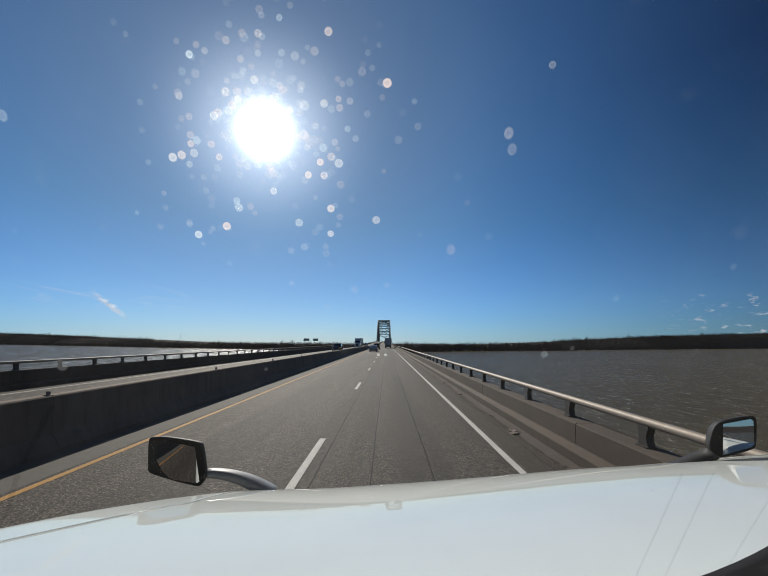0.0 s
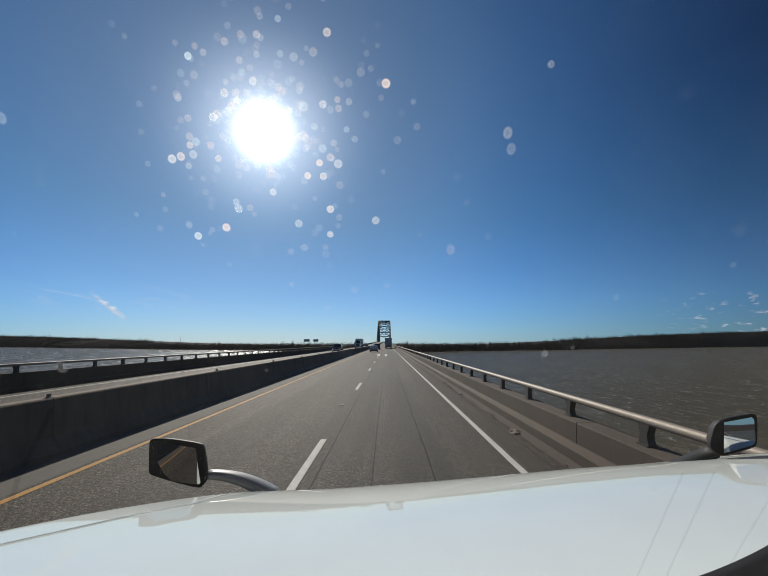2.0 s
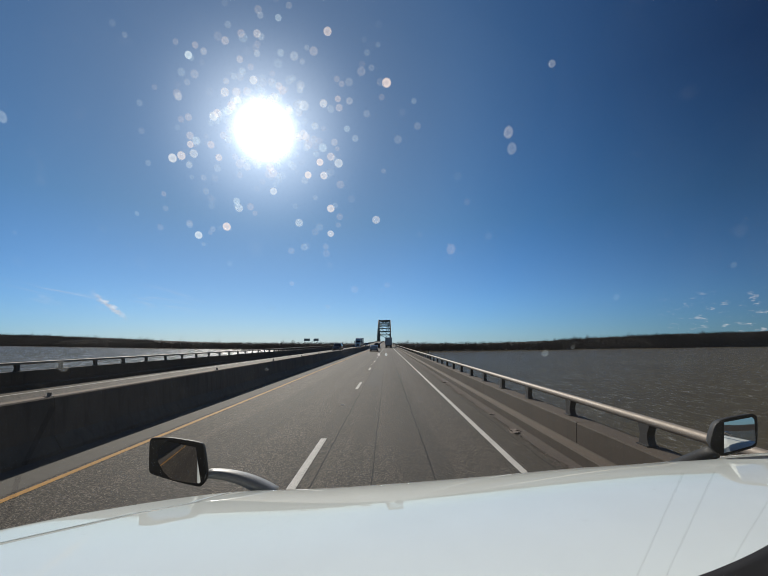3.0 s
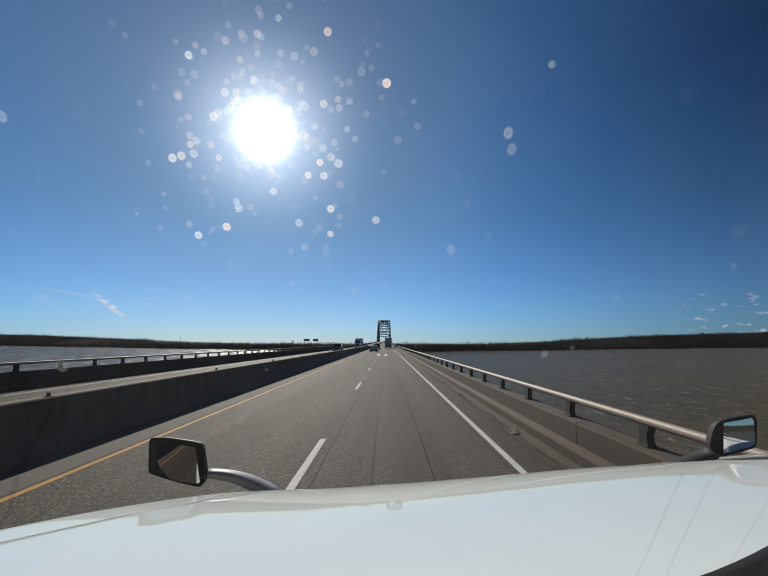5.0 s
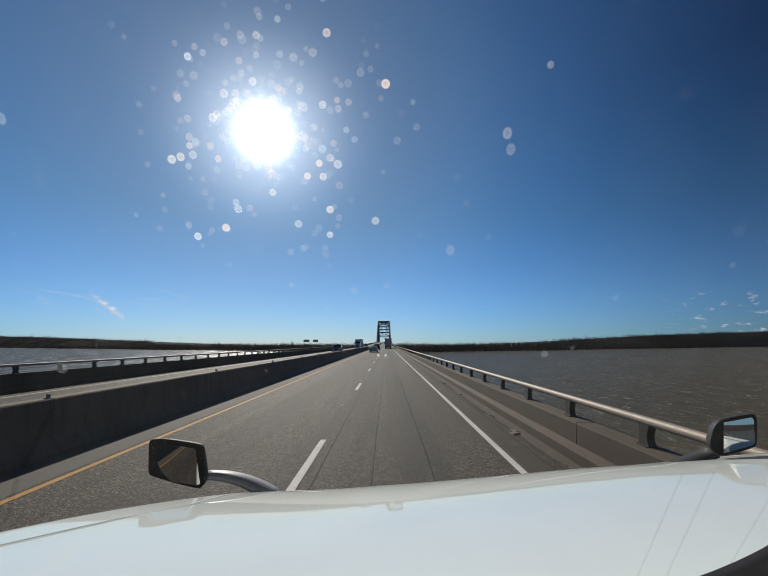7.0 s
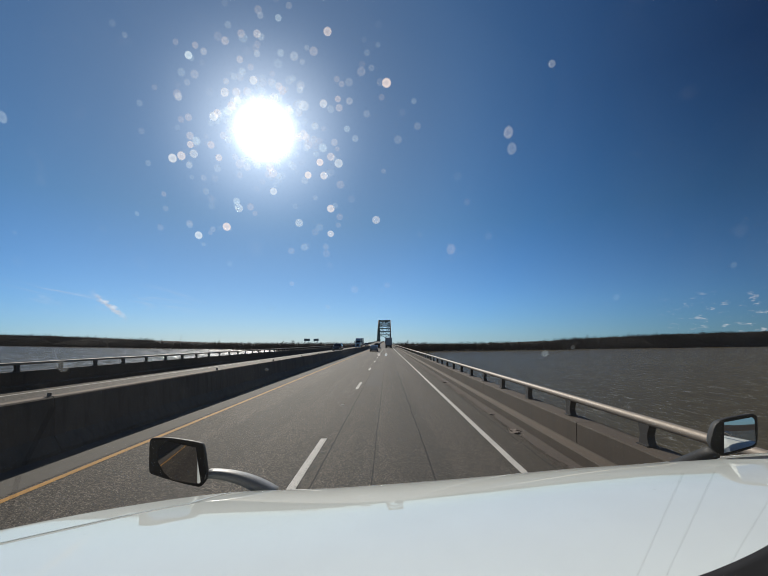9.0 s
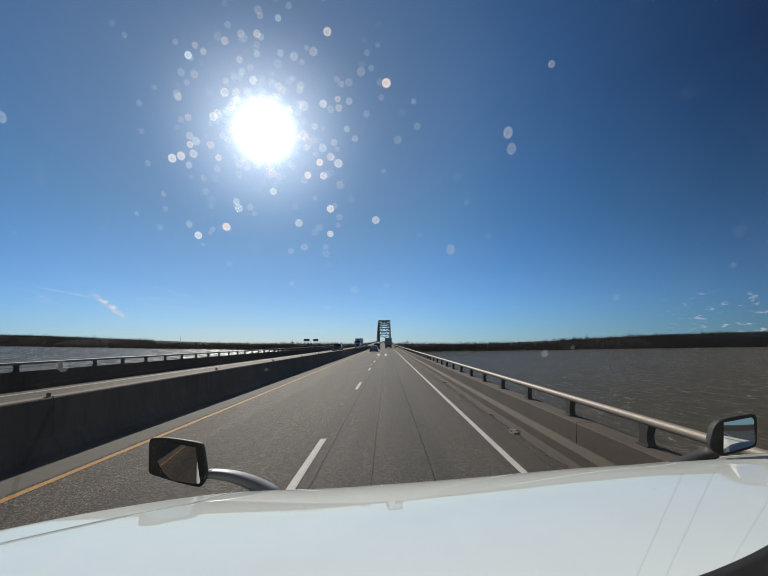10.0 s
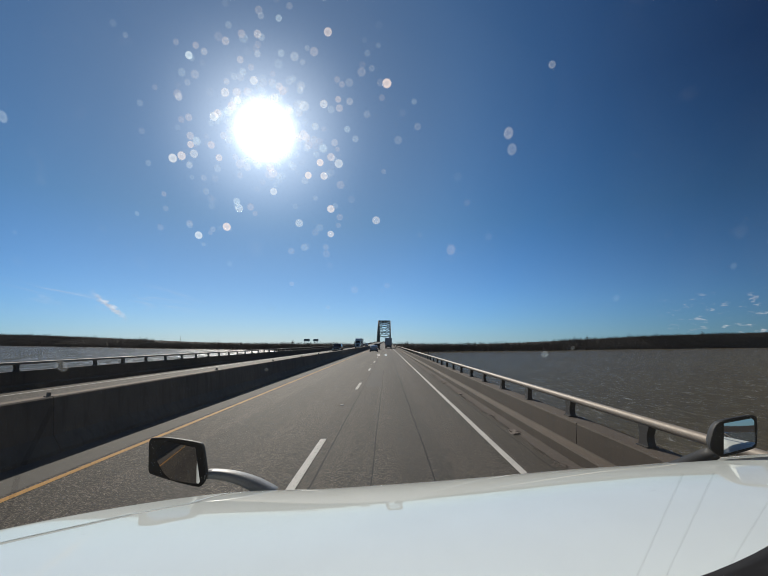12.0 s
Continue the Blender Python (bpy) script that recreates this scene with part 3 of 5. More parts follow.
def build_deck():
    bm = bmesh.new()
    n = 84
    rows = []
    for i in range(n + 1):
        y = Y0 + (Y1 - Y0) * i / n
        z = deck_z(y)
        rows.append([bm.verts.new(c) for c in ((X_LEFT - 0.7, y, z), (X_RIGHT + 0.65, y, z), (X_RIGHT + 0.65, y, z - 1.6), (X_LEFT - 0.7, y, z - 1.6))])
    for a, b in zip(rows, rows[1:]):
        for k in range(4):
            bm.faces.new((a[k], a[(k + 1) % 4], b[(k + 1) % 4], b[k]))
    bmesh.ops.recalc_face_normals(bm, faces=bm.faces)
    tagged(finish("road", bm, ASPHALT), "worn grey asphalt bridge carriageway with long cracks", "road", kind="structure")
    # concrete strips beside the median
    bm = bmesh.new()
    ribbon(bm, X_MEDIAN + 0.38, X_YELLOW - 0.14, Y0, 900, 0.004, 15)
    tagged(finish("shoulder", bm, SHOULDER), "pale dusty strip beside the median barrier", "road shoulder", kind="structure")
    # a coarser repair strip between the seams
    bm = bmesh.new()
    ribbon(bm, -1.08, -0.28, 19.5, 31.0, 0.003, 0.4, 0.07)
    tagged(finish("asphalt_patch", bm, PATCH), "pale coarse repair strip let into the asphalt lane", "road patch", kind="structure")
    # edge lines
    for x, mat, lab in ((X_WHITE, WHITE_LINE, "worn white edge line painted on asphalt"), (X_YELLOW, YELLOW_LINE, "worn yellow edge line beside the median barrier"),
                        (X_LEFT + 1.0, WHITE_LINE, "white edge line on the opposite carriageway"), (X_MEDIAN - 1.05, YELLOW_LINE, "yellow edge line on the opposite carriageway")):
        bm = bmesh.new()
        ribbon(bm, x - 0.062, x + 0.062, Y0, 900, 0.006, 0.9, 0.006)
        tagged(finish("edge_line", bm, mat), lab, "road marking", kind="structure")
    bm = bmesh.new()
    box(bm, 0, 0, 0.003, 0.13, 3.05, 0.006)
    first = finish("lane_dash", bm, WHITE_LINE)
    tagged(first, "worn white lane dash on grey asphalt", "road marking", "lane dashes", "structure")
    first.matrix_basis = on_deck(X_DASH, DASH_Y, 0.002)
    for k in range(-5, 40):
        if k:
            copy_thing(first, on_deck(X_DASH, DASH_Y + 12.2 * k, 0.002))
    for k in range(-3, 25):
        copy_thing(first, on_deck(-10.75, DASH_Y + 5 + 12.2 * k, 0.002))
    # raised pavement markers between the dashes
    bm = bmesh.new()
    vs = box(bm, 0, 0, 0.012, 0.13, 0.20, 0.024)
    for v in bm.verts:
        if v.co.z > 0.02:
            v.co.x *= 0.7
            v.co.y *= 0.5
    mk = finish("road_stud", bm, WHITE_LINE)
    tagged(mk, "small white raised road stud beside the lane line", "road stud", "road studs")
    mk.matrix_basis = on_deck(X_DASH - 0.13, DASH_Y + 6.2)
    for k in range(1, 6):
        copy_thing(mk, on_deck(X_DASH - 0.13, DASH_Y + 6.2 + 24.4 * k))


DASH_Y = 7.35


build_deck()

# side barriers: kerb, wall and a steel rail on posts
KERB_PROFILE = [(0.045, -0.02), (0.055, 0.165), (0.085, 0.190), (0.185, 0.230), (0.204, 0.248), (0.59, 0.248), (0.59, -0.28), (0.3, -0.28)]
RIGHT_PROFILE = [(0.206, 0.2), (0.206, 0.25), (0.222, 0.60), (0.245, 0.625), (0.60, 0.625), (0.63, 0.60), (0.63, -0.3), (0.595, -0.3), (0.595, 0.2)]
PANEL = 7.05


def build_side(name, x, flip, first_joint, first_post, y_back, y_far, label, wall=0.625):
    root = tagged(new(name), label, "bridge parapet", kind="structure")
    s = -1 if flip else 1
    bm = bmesh.new()
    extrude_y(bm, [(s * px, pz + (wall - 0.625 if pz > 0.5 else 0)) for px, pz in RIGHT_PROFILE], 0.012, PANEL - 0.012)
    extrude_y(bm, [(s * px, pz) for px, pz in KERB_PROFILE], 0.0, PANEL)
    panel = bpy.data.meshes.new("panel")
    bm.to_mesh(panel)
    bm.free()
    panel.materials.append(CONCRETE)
    k = int((y_back - first_joint) / PANEL)
    while first_joint + k * PANEL < y_far:
        y = first_joint + k * PANEL
        share("panel", panel, root, on_deck(x, y))
        k += 1
    # posts: a curved dark casting, broad at the foot, leaning towards the road
    bm = bmesh.new()
    near, far = [], []
    for k in range(9):
        t = k / 8
        waist = math.sin(math.pi * min(1.0, t * 1.05)) ** 1.3
        near.append((-0.11 - 0.035 * t + 0.045 * waist, 0.30 * t))
        far.append((0.125 - 0.030 * t - 0.030 * waist, 0.30 * t))
    outline = far + near[::-1]
    a = [bm.verts.new((-0.055, py, pz)) for py, pz in outline]
    b = [bm.verts.new((0.055, py, pz)) for py, pz in outline]
    q = len(outline)
    for i in range(q):
        bm.faces.new((a[i], a[(i + 1) % q], b[(i + 1) % q], b[i]))
    bm.faces.new(a[::-1])
    bm.faces.new(b)
    bmesh.ops.recalc_face_normals(bm, faces=bm.faces)
    box(bm, 0, 0.01, 0.008, 0.17, 0.24, 0.016)
    post = bpy.data.meshes.new("rail_post")
    bm.to_mesh(post)
    bm.free()
    post.materials.append(POST_STEEL)
    k = int((y_back - first_post) / 2.35)
    while first_post + k * 2.35 < min(y_far, 430):
        share("rail_post", post, root, on_deck(x + s * 0.45, first_post + k * 2.35, wall))
        k += 1
    # rail pieces with sleeved joints
    y = y_back
    while y < y_far:
        y2 = min(y + PANEL * 2, y_far)
        bm = bmesh.new()
        tube(bm, [(x + s * 0.45, yy, deck_z(yy) + wall + 0.345) for yy in (y, y + (y2 - y) / 2, y2 - 0.006)], 0.062, 14, False)
        part("rail", bm, STEEL, root, "weathered tubular steel rail", True)
        bm = bmesh.new()
        tube(bm, [(x + s * 0.45, y - 0.012, deck_z(y) + wall + 0.345), (x + s * 0.45, y + 0.012, deck_z(y) + wall + 0.345)], 0.0635, 14)
        part("rail_joint", bm, SEAM, root)
        y = y2
    return root


build_side("parapet_right", X_RIGHT, False, 7.5 - PANEL * 20, 5.85, -100.9, 760.0, "weathered tan concrete parapet with kerb and steel pipe rail")
build_side("parapet_left", X_LEFT, True, 6.1 - PANEL * 20, 5.75, -100.9, 760.0, "shaded concrete parapet with pipe rail on the opposite carriageway", 0.80)


def build_median():
    root = tagged(new("median_barrier"), "tall dark shaded concrete median barrier between the carriageways", "concrete barrier", kind="structure")
    half = [(0.38, -0.02), (0.38, 0.075), (0.21, 0.33), (0.135, 1.015), (0.11, 1.04)]
    outline = half + [(-px, pz) for px, pz in half[::-1]]
    bm = bmesh.new()
    extrude_y(bm, outline, 0.006, 7.5 - 0.006)
    me = bpy.data.meshes.new("panel")
    bm.to_mesh(me)
    bm.free()
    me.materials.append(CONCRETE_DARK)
    bm = bmesh.new()
    box(bm, 0, 0, 0.04, 0.08, 0.025, 0.075, 0.006)
    box(bm, 0, 0, 0.005, 0.13, 0.10, 0.01)
    ref = bpy.data.meshes.new("reflector")
    bm.to_mesh(ref)
    bm.free()
    ref.materials.append(REFLECTOR)
    k = -14
    while k * 7.5 < 760:
        share("panel", me, root, on_deck(X_MEDIAN, 0.2 + k * 7.5))
        if k < 60:
            share("reflector", ref, root, on_deck(X_MEDIAN + 0.03, 0.2 + k * 7.5, 1.04))
        k += 1


build_median()


def build_arch():
    root = tagged(new("arch_bridge"), "tall green-grey steel arch with braced ribs over the road", "bridge arch")
    yc, half, w, rise = 780.0, 140.0, 11.1, 45.0
    xc = (X_LEFT + X_RIGHT) / 2 + 1.2
    n = 40

    def rib(t):
        return yc + half * t, deck_z(640) - 3 + rise * (1 - t * t)

    for s in (-1, 1):
        bm = bmesh.new()
        ts = [-1 + 2 * i / n for i in range(n + 1)]
        for a, b in zip(ts, ts[1:]):
            (ya, za), (yb, zb) = rib(a), rib(b)
            beam(bm, (xc + s * w, ya, za), (xc + s * w, yb, zb), 1.15, 1.9)
        part("rib", bm, ARCH_STEEL, root)
        for i in range(3, n - 2, 2):
            ya, za = rib(ts[i])
            bm = bmesh.new()
            beam(bm, (xc + s * w, ya, deck_z(ya) - 1), (xc + s * w, ya, za), 0.30, 0.30)
            part("hanger", bm, ARCH_STEEL, root)
    for i in range(3, n - 2, 2):
        t = -1 + 2 * i / n
        ya, za = rib(t)
        if za - deck_z(ya) < 9:
            continue
        bm = bmesh.new()
        beam(bm, (xc - w, ya, za), (xc + w, ya, za), 0.9, 1.0)
        part("strut", bm, ARCH_STEEL, root)
        t2 = t + 2.0 / n * 2
        if i + 2 < n - 2:
            yb, zb = rib(t2)
            for s in (-1, 1):
                bm = bmesh.new()
                beam(bm, (xc + s * w, ya, za), (xc, yb, zb), 0.6, 0.7)
                part("brace", bm, ARCH_STEEL, root)
    # piers under the arch's feet
    for y in (yc - half, yc + half):
        for s in (-1, 1):
            bm = bmesh.new()
            box(bm, xc + s * w, y, WATER_Z / 2 + 0.2, 3.2, 6.0, -WATER_Z + 1.0, 0.3)
            part("pier", bm, CONCRETE, root, "concrete pier")


build_arch()


def build_piers():
    bm = bmesh.new()
    for s in (-1, 1):
        box(bm, s * 5.5, 0, WATER_Z / 2 - 1.6, 1.8, 1.8, -WATER_Z - 0.8, 0.2)
    box(bm, 0, 0, -2.3, 17.0, 2.2, 1.4, 0.1)
    first = tagged(finish("bridge_pier", bm, CONCRETE), "concrete pier standing in the river under the deck", "bridge pier", "bridge piers")
    xc = (X_LEFT + X_RIGHT) / 2
    first.matrix_basis = Matrix.Translation((xc, -80, 0))
    for k in range(1, 15):
        y = -80 + 48 * k
        copy_thing(first, Matrix.Translation((xc, y, 0)))


build_piers()

# ---------------------------------------------------------------- the truck that carries the camera
TRUCK_X = 0.40


def edge_u(y, side):
    """Half width of the bonnet."""
    return 1.372 - 0.475 * max(0.0, y - 1.0) - 0.035 * math.exp(-((y - 1.45) / 0.3) ** 2) if side < 0 else 1.26


def hood_z(u, y):
    """Height of the bonnet: flat at the windscreen, curving down to the nose, leaning a little."""
    z = EYE_Z - 0.335 - 0.167 * (y - 0.5) - 0.119 * max(0.0, y - 1.05) ** 2
    z -= 1.3 * max(0.0, y - (2.10 - 0.19 * u * u)) ** 2
    d = u + 0.36
    z += 0.0283 * d + 0.0635 * 0.5 * (d + math.sqrt(d * d + 0.05))
    over = max(0.0, abs(u) - edge_u(y, u) + 0.05)
    z -= 3.0 * over * over
    # the fender falls away beside the bonnet towards the door
    z -= 1.6 * max(0.0, u + TRUCK_X - 1.0 * y - 0.03) ** 1.5
    z += 0.008 / (1 + math.exp((abs(u) - 0.52) * 16)) * min(1.0, max(0.0, (y - 0.7) / 0.8))
    return z


def seam_u(y):
    return 1.0 + 0.6 * max(0.0, 1.28 - y)


def right_u(y):
    """Right edge of the bonnet, drawn in beside the cab."""
    return max(0.84, min(1.0, y - 0.40))


def hood_panel(bm, left, right, y0, y1, nu, ny):
    """A curved sheet between two side lines, given as functions of y."""
    grid = []
    for j in range(ny + 1):
        y = y0 + (y1 - y0) * j / ny
        u0, u1 = left(y), right(y)
        grid.append([bm.verts.new((TRUCK_X + u0 + (u1 - u0) * i / nu, y, hood_z(u0 + (u1 - u0) * i / nu, y))) for i in range(nu + 1)])
    for a, b in zip(grid, grid[1:]):
        for i in range(nu):
            bm.faces.new((a[i], a[i + 1], b[i + 1], b[i]))
    geom = bmesh.ops.extrude_face_region(bm, geom=list(bm.faces))
    bmesh.ops.translate(bm, vec=(0, 0, -0.012), verts=[g for g in geom["geom"] if isinstance(g, bmesh.types.BMVert)])
    bmesh.ops.recalc_face_normals(bm, faces=bm.faces)


def build_truck():
    truck = tagged(new("truck"), "white truck bonnet with two black fender mirrors", "truck")
    truck.location = (0, 0, 0)
    bm = bmesh.new()
    hood_panel(bm, lambda y: -min(seam_u(y), edge_u(y, -1) + 0.01) + 0.0009, lambda y: right_u(y) - 0.001, 0.38, 2.45, 90, 230)
    part("bonnet", bm, WHITE_BODY, truck, "glossy white bonnet", True)
    bm = bmesh.new()
    hood_panel(bm, lambda y: -max(edge_u(y, -1), seam_u(y) - 0.05) - 0.02, lambda y: -min(seam_u(y), edge_u(y, -1) + 0.01) - 0.0009, 0.38, 2.45, 18, 76)
    part("fender", bm, WHITE_BODY, truck, "glossy white fender", True)
    bm = bmesh.new()
    hood_panel(bm, lambda y: right_u(y) + 0.001, lambda y: right_u(y) + 0.06 + 0.08 * min(1.0, max(0.0, (y - 1.35) / 0.15)), 0.38, 2.45, 18, 76)
    part("fender", bm, WHITE_BODY, truck, "glossy white fender", True)
    for s in (-1, 1):
        bm = bmesh.new()
        rows = []
        for i in range(40):
            y = 0.38 + 2.07 * i / 39
            u = s * (max(edge_u(y, -1), 0.72) + 0.015 if s < 0 else right_u(y) + 0.05 + 0.08 * min(1.0, max(0.0, (y - 1.35) / 0.15)))
            top = hood_z(u, y) - 0.02
            rows.append([bm.verts.new((TRUCK_X + u, y, top)), bm.verts.new((TRUCK_X + u - 0.05 * s, y, max(0.7, top - 0.7)))])
        for a, b in zip(rows, rows[1:]):
            bm.faces.new((a[0], a[1], b[1], b[0]))
        part("fender_side", bm, WHITE_BODY, truck, "", True)
    # black cowl under the windscreen
    bm = bmesh.new()
    rows = []
    for i in range(41):
        x = -0.9 + 1.9 * i / 40
        e = 0.475 + 0.49 * x * x
        z = hood_z(x - TRUCK_X, e) + 0.012
        rows.append([bm.verts.new((x, e, z - 0.02)), bm.verts.new((x, e, z)), bm.verts.new((x, e - 0.02, z + 0.004)), bm.verts.new((x, e - 0.16, z - 0.03))])
    for a, b in zip(rows, rows[1:]):
        for k in range(3):
            bm.faces.new((a[k], a[k + 1], b[k + 1], b[k]))
    part("cowl", bm, COWL_BLACK, truck, "black plastic cowl", True)

    left_rim = [(-0.133, 0.088), (-0.124, 0.099), (-0.052, 0.100), (0.096, 0.078), (0.108, 0.060), (0.130, -0.052), (0.126, -0.078), (0.104, -0.102), (0.082, -0.100), (-0.008, -0.080), (-0.120, -0.048), (-0.128, -0.033)]
    left_glass = [(-0.110, 0.082), (-0.083, 0.085), (0.068, 0.056), (0.098, -0.080), (0.092, -0.086), (0.071, -0.085), (-0.025, -0.070), (-0.062, -0.040), (-0.093, 0.003)]
    right_rim = [(-0.062, 0.056), (0.046, 0.080), (0.060, 0.076), (0.061, 0.058), (0.050, -0.026), (0.034, -0.040), (-0.072, -0.074), (-0.089, -0.070), (-0.112, -0.052), (-0.112, -0.029), (-0.090, 0.031)]
    right_glass = [(-0.054, 0.046), (0.042, 0.068), (0.050, 0.060), (0.040, -0.020), (0.028, -0.030), (-0.070, -0.062)]
    for (cx, cy, cz), rim, glass, turn, tip, aim, foot in (
            ((-0.885, 1.740, 1.569), [(px * 0.96, pz) for px, pz in left_rim], [(px * 0.98, pz * 1.02) for px, pz in left_glass], 1.2, -2.0, (0.0, 3.4), ((0.112, -0.058), (0.24, -0.080), (-0.500, 1.86))),
            ((1.292, 1.50, 1.733), [(px * 0.90, pz) for px, pz in right_rim], [(px * 0.92, pz) for px, pz in right_glass], -13.0, 0.0, (0.0, 4.2), ((-0.080, -0.066), (-0.10, -0.060), (1.06, 1.60)))):
        m = Matrix.Translation((cx, cy, cz)) @ Matrix.Rotation(radians(turn), 4, "Z") @ Matrix.Rotation(radians(-tip), 4, "X")
        # housing: rim with rounded corners, rounded back, recessed face
        for _ in range(2):
            cut = []
            for a, b in zip(rim, rim[1:] + rim[:1]):
                cut.append((a[0] * 0.8 + b[0] * 0.2, a[1] * 0.8 + b[1] * 0.2))
                cut.append((a[0] * 0.2 + b[0] * 0.8, a[1] * 0.2 + b[1] * 0.8))
            rim = cut
        bm = bmesh.new()
        mx, mz = sum(p[0] for p in rim) / len(rim), sum(p[1] for p in rim) / len(rim)
        rings = []
        for yy, k in ((0.010, 0.945), (0.0, 0.96), (-0.002, 0.985), (0.006, 1.0), (0.03, 0.95), (0.06, 0.80), (0.075, 0.55)):
            rings.append([bm.verts.new(m @ Vector((mx + (px - mx) * k, yy, mz + (pz - mz) * k))) for px, pz in rim])
        q = len(rim)
        for a, b in zip(rings, rings[1:]):
            for i in range(q):
                bm.faces.new((a[i], a[(i + 1) % q], b[(i + 1) % q], b[i]))
        bm.faces.new(rings[0][::-1])
        bm.faces.new(rings[-1])
        bmesh.ops.recalc_face_normals(bm, faces=bm.faces)
        housing = part("fender_mirror", bm, HOUSING, truck, "black fender mirror on a curved arm", True)
        # convex glass, aimed down the side of the truck
        gx, gz = sum(p[0] for p in glass) / len(glass), sum(p[1] for p in glass) / len(glass)
        am = m @ Matrix.Translation((gx, 0.001 if cx < 0 else -0.003, gz)) @ Matrix.Rotation(radians(aim[0]), 4, "Z") @ Matrix.Rotation(radians(-aim[1]), 4, "X")
        bm = bmesh.new()
        ring0 = None
        centre = bm.verts.new(am @ Vector((0, 0, 0)))
        fine = []
        for a, b in zip(glass, glass[1:] + glass[:1]):
            fine.extend((a[0] + (b[0] - a[0]) * t / 12 - gx, a[1] + (b[1] - a[1]) * t / 12 - gz) for t in range(12))
        for k in [(i + 1) / 16 for i in range(16)]:
            ring = [bm.verts.new(am @ Vector((px * k, (px * px * 0.55 + pz * pz * 0.15) * k * k, pz * k))) for px, pz in fine]
            for i in range(len(fine)):
                j = (i + 1) % len(fine)
                if ring0 is None:
                    bm.faces.new((centre, ring[i], ring[j]))
                else:
                    bm.faces.new((ring0[i], ring[i], ring[j], ring0[j]))
            ring0 = ring
        bmesh.ops.recalc_face_normals(bm, faces=bm.faces)
        part("mirror_glass", bm, MIRROR, housing, "convex mirror glass showing the road behind", True)
        # flat curved arm from the housing down to the bonnet
        a0, a1, (bx, by) = foot
        p0 = m @ Vector((a0[0], 0.04, a0[1]))
        p1 = m @ Vector((a1[0] * 0.95, 0.10, a0[1] - 0.035))
        p3 = Vector((bx, by, hood_z(bx - TRUCK_X, by) - (0.02 if cx < 0 else 0.055)))
        p2 = p3 + Vector((-0.07 if bx > cx else 0.07, -0.02, 0.065 if bx > cx else 0.05))
        if cx < 0:
            # the left arm runs out level and then bends down sharply
            p1 = p0 + Vector((0.12, 0.04, -0.010))
            p2 = p3 + Vector((-0.055, -0.02, 0.050))
        bm = bmesh.new()
        rows = []
        for k in range(15):
            t = k / 14
            c = p0 * (1 - t) ** 3 + p1 * 3 * t * (1 - t) ** 2 + p2 * 3 * t * t * (1 - t) + p3 * t ** 3
            hh = 0.013 + (0.010 if cx < 0 else 0.018) * t * t
            ww = 0.035 + 0.03 * t
            rows.append([bm.verts.new(c + Vector(o)) for o in ((0, -ww, -hh), (0, -ww * 0.8, hh * 0.7), (0, 0, hh), (0, ww * 0.8, hh * 0.7), (0, ww, -hh))])
        for a, b in zip(rows, rows[1:]):
            for i in range(5):
                bm.faces.new((a[i], a[(i + 1) % 5], b[(i + 1) % 5], b[i]))
        bm.faces.new(rows[0][::-1])
        bm.faces.new(rows[-1])
        bmesh.ops.recalc_face_normals(bm, faces=bm.faces)
        part("arm", bm, GREY_PLASTIC if cx < 0 else HOUSING, housing, "dark grey curved arm", True)

    # cab shell behind the windscreen: floor, doors with window openings, roof, rear wall
    xl, xr = TRUCK_X - 1.14, TRUCK_X + 0.92
    for x in (xl, xr):
        bm = bmesh.new()
        for cy, cz, sy, sz in ((-0.85, 1.25, 2.3, 0.9), (-1.75, 2.30, 0.5, 1.2), (-0.85, 3.05, 2.1, 0.35)):
            box(bm, x, cy, cz, 0.06, sy, sz, 0.01)
        beam(bm, (x, 0.30, 1.70), (x, -0.05, 2.95), 0.06, 0.09)
        part("cab_side", bm, WHITE_BODY, truck, "white cab side with window opening")
    bm = bmesh.new()
    box(bm, (xl + xr) / 2, -1.0, 3.22, 2.0, 2.0, 0.06, 0.02)
    part("cab_roof", bm, WHITE_BODY, truck)
    bm = bmesh.new()
    box(bm, (xl + xr) / 2, -1.97, 2.0, 2.0, 0.06, 2.4, 0.02)
    part("cab_rear_wall", bm, WHITE_BODY, truck)
    bm = bmesh.new()
    box(bm, (xl + xr) / 2, -0.85, 0.85, 2.0, 2.2, 0.06, 0.01)
    part("cab_floor", bm, BLACK, truck)
    for x, s in ((xl, -1), (xr, 1)):
        bm = bmesh.new()
        box(bm, x + s * 0.036, -0.70, 1.25, 0.02, 1.25, 0.86, 0.008)
        door = part("door", bm, WHITE_BODY, truck, "white cab door")
        bm = bmesh.new()
        box(bm, x + s * 0.060, -1.18, 1.55, 0.03, 0.16, 0.035, 0.008)
        part("door_handle", bm, BLACK, door, "black handle")
        bm = bmesh.new()
        vs = [bm.verts.new((x, y, z)) for y, z in ((-1.50, 1.72), (0.22, 1.72), (-0.02, 2.86), (-1.50, 2.86))]
        bm.faces.new(vs)
        pane = part("side_window", bm, CLEAR_GLASS, truck, "clear side window")
        pane.visible_shadow = False
        bm = bmesh.new()
        tube(bm, [(x - s * 0.16, -1.75, 0.55), (x - s * 0.16, -0.35, 0.55)], 0.24, 24)
        part("fuel_tank", bm, CHROME, truck, "polished fuel tank")
        bm = bmesh.new()
        box(bm, x - s * 0.10, -0.02, 0.55, 0.30, 0.42, 0.05, 0.01)
        part("step", bm, STEEL, truck)
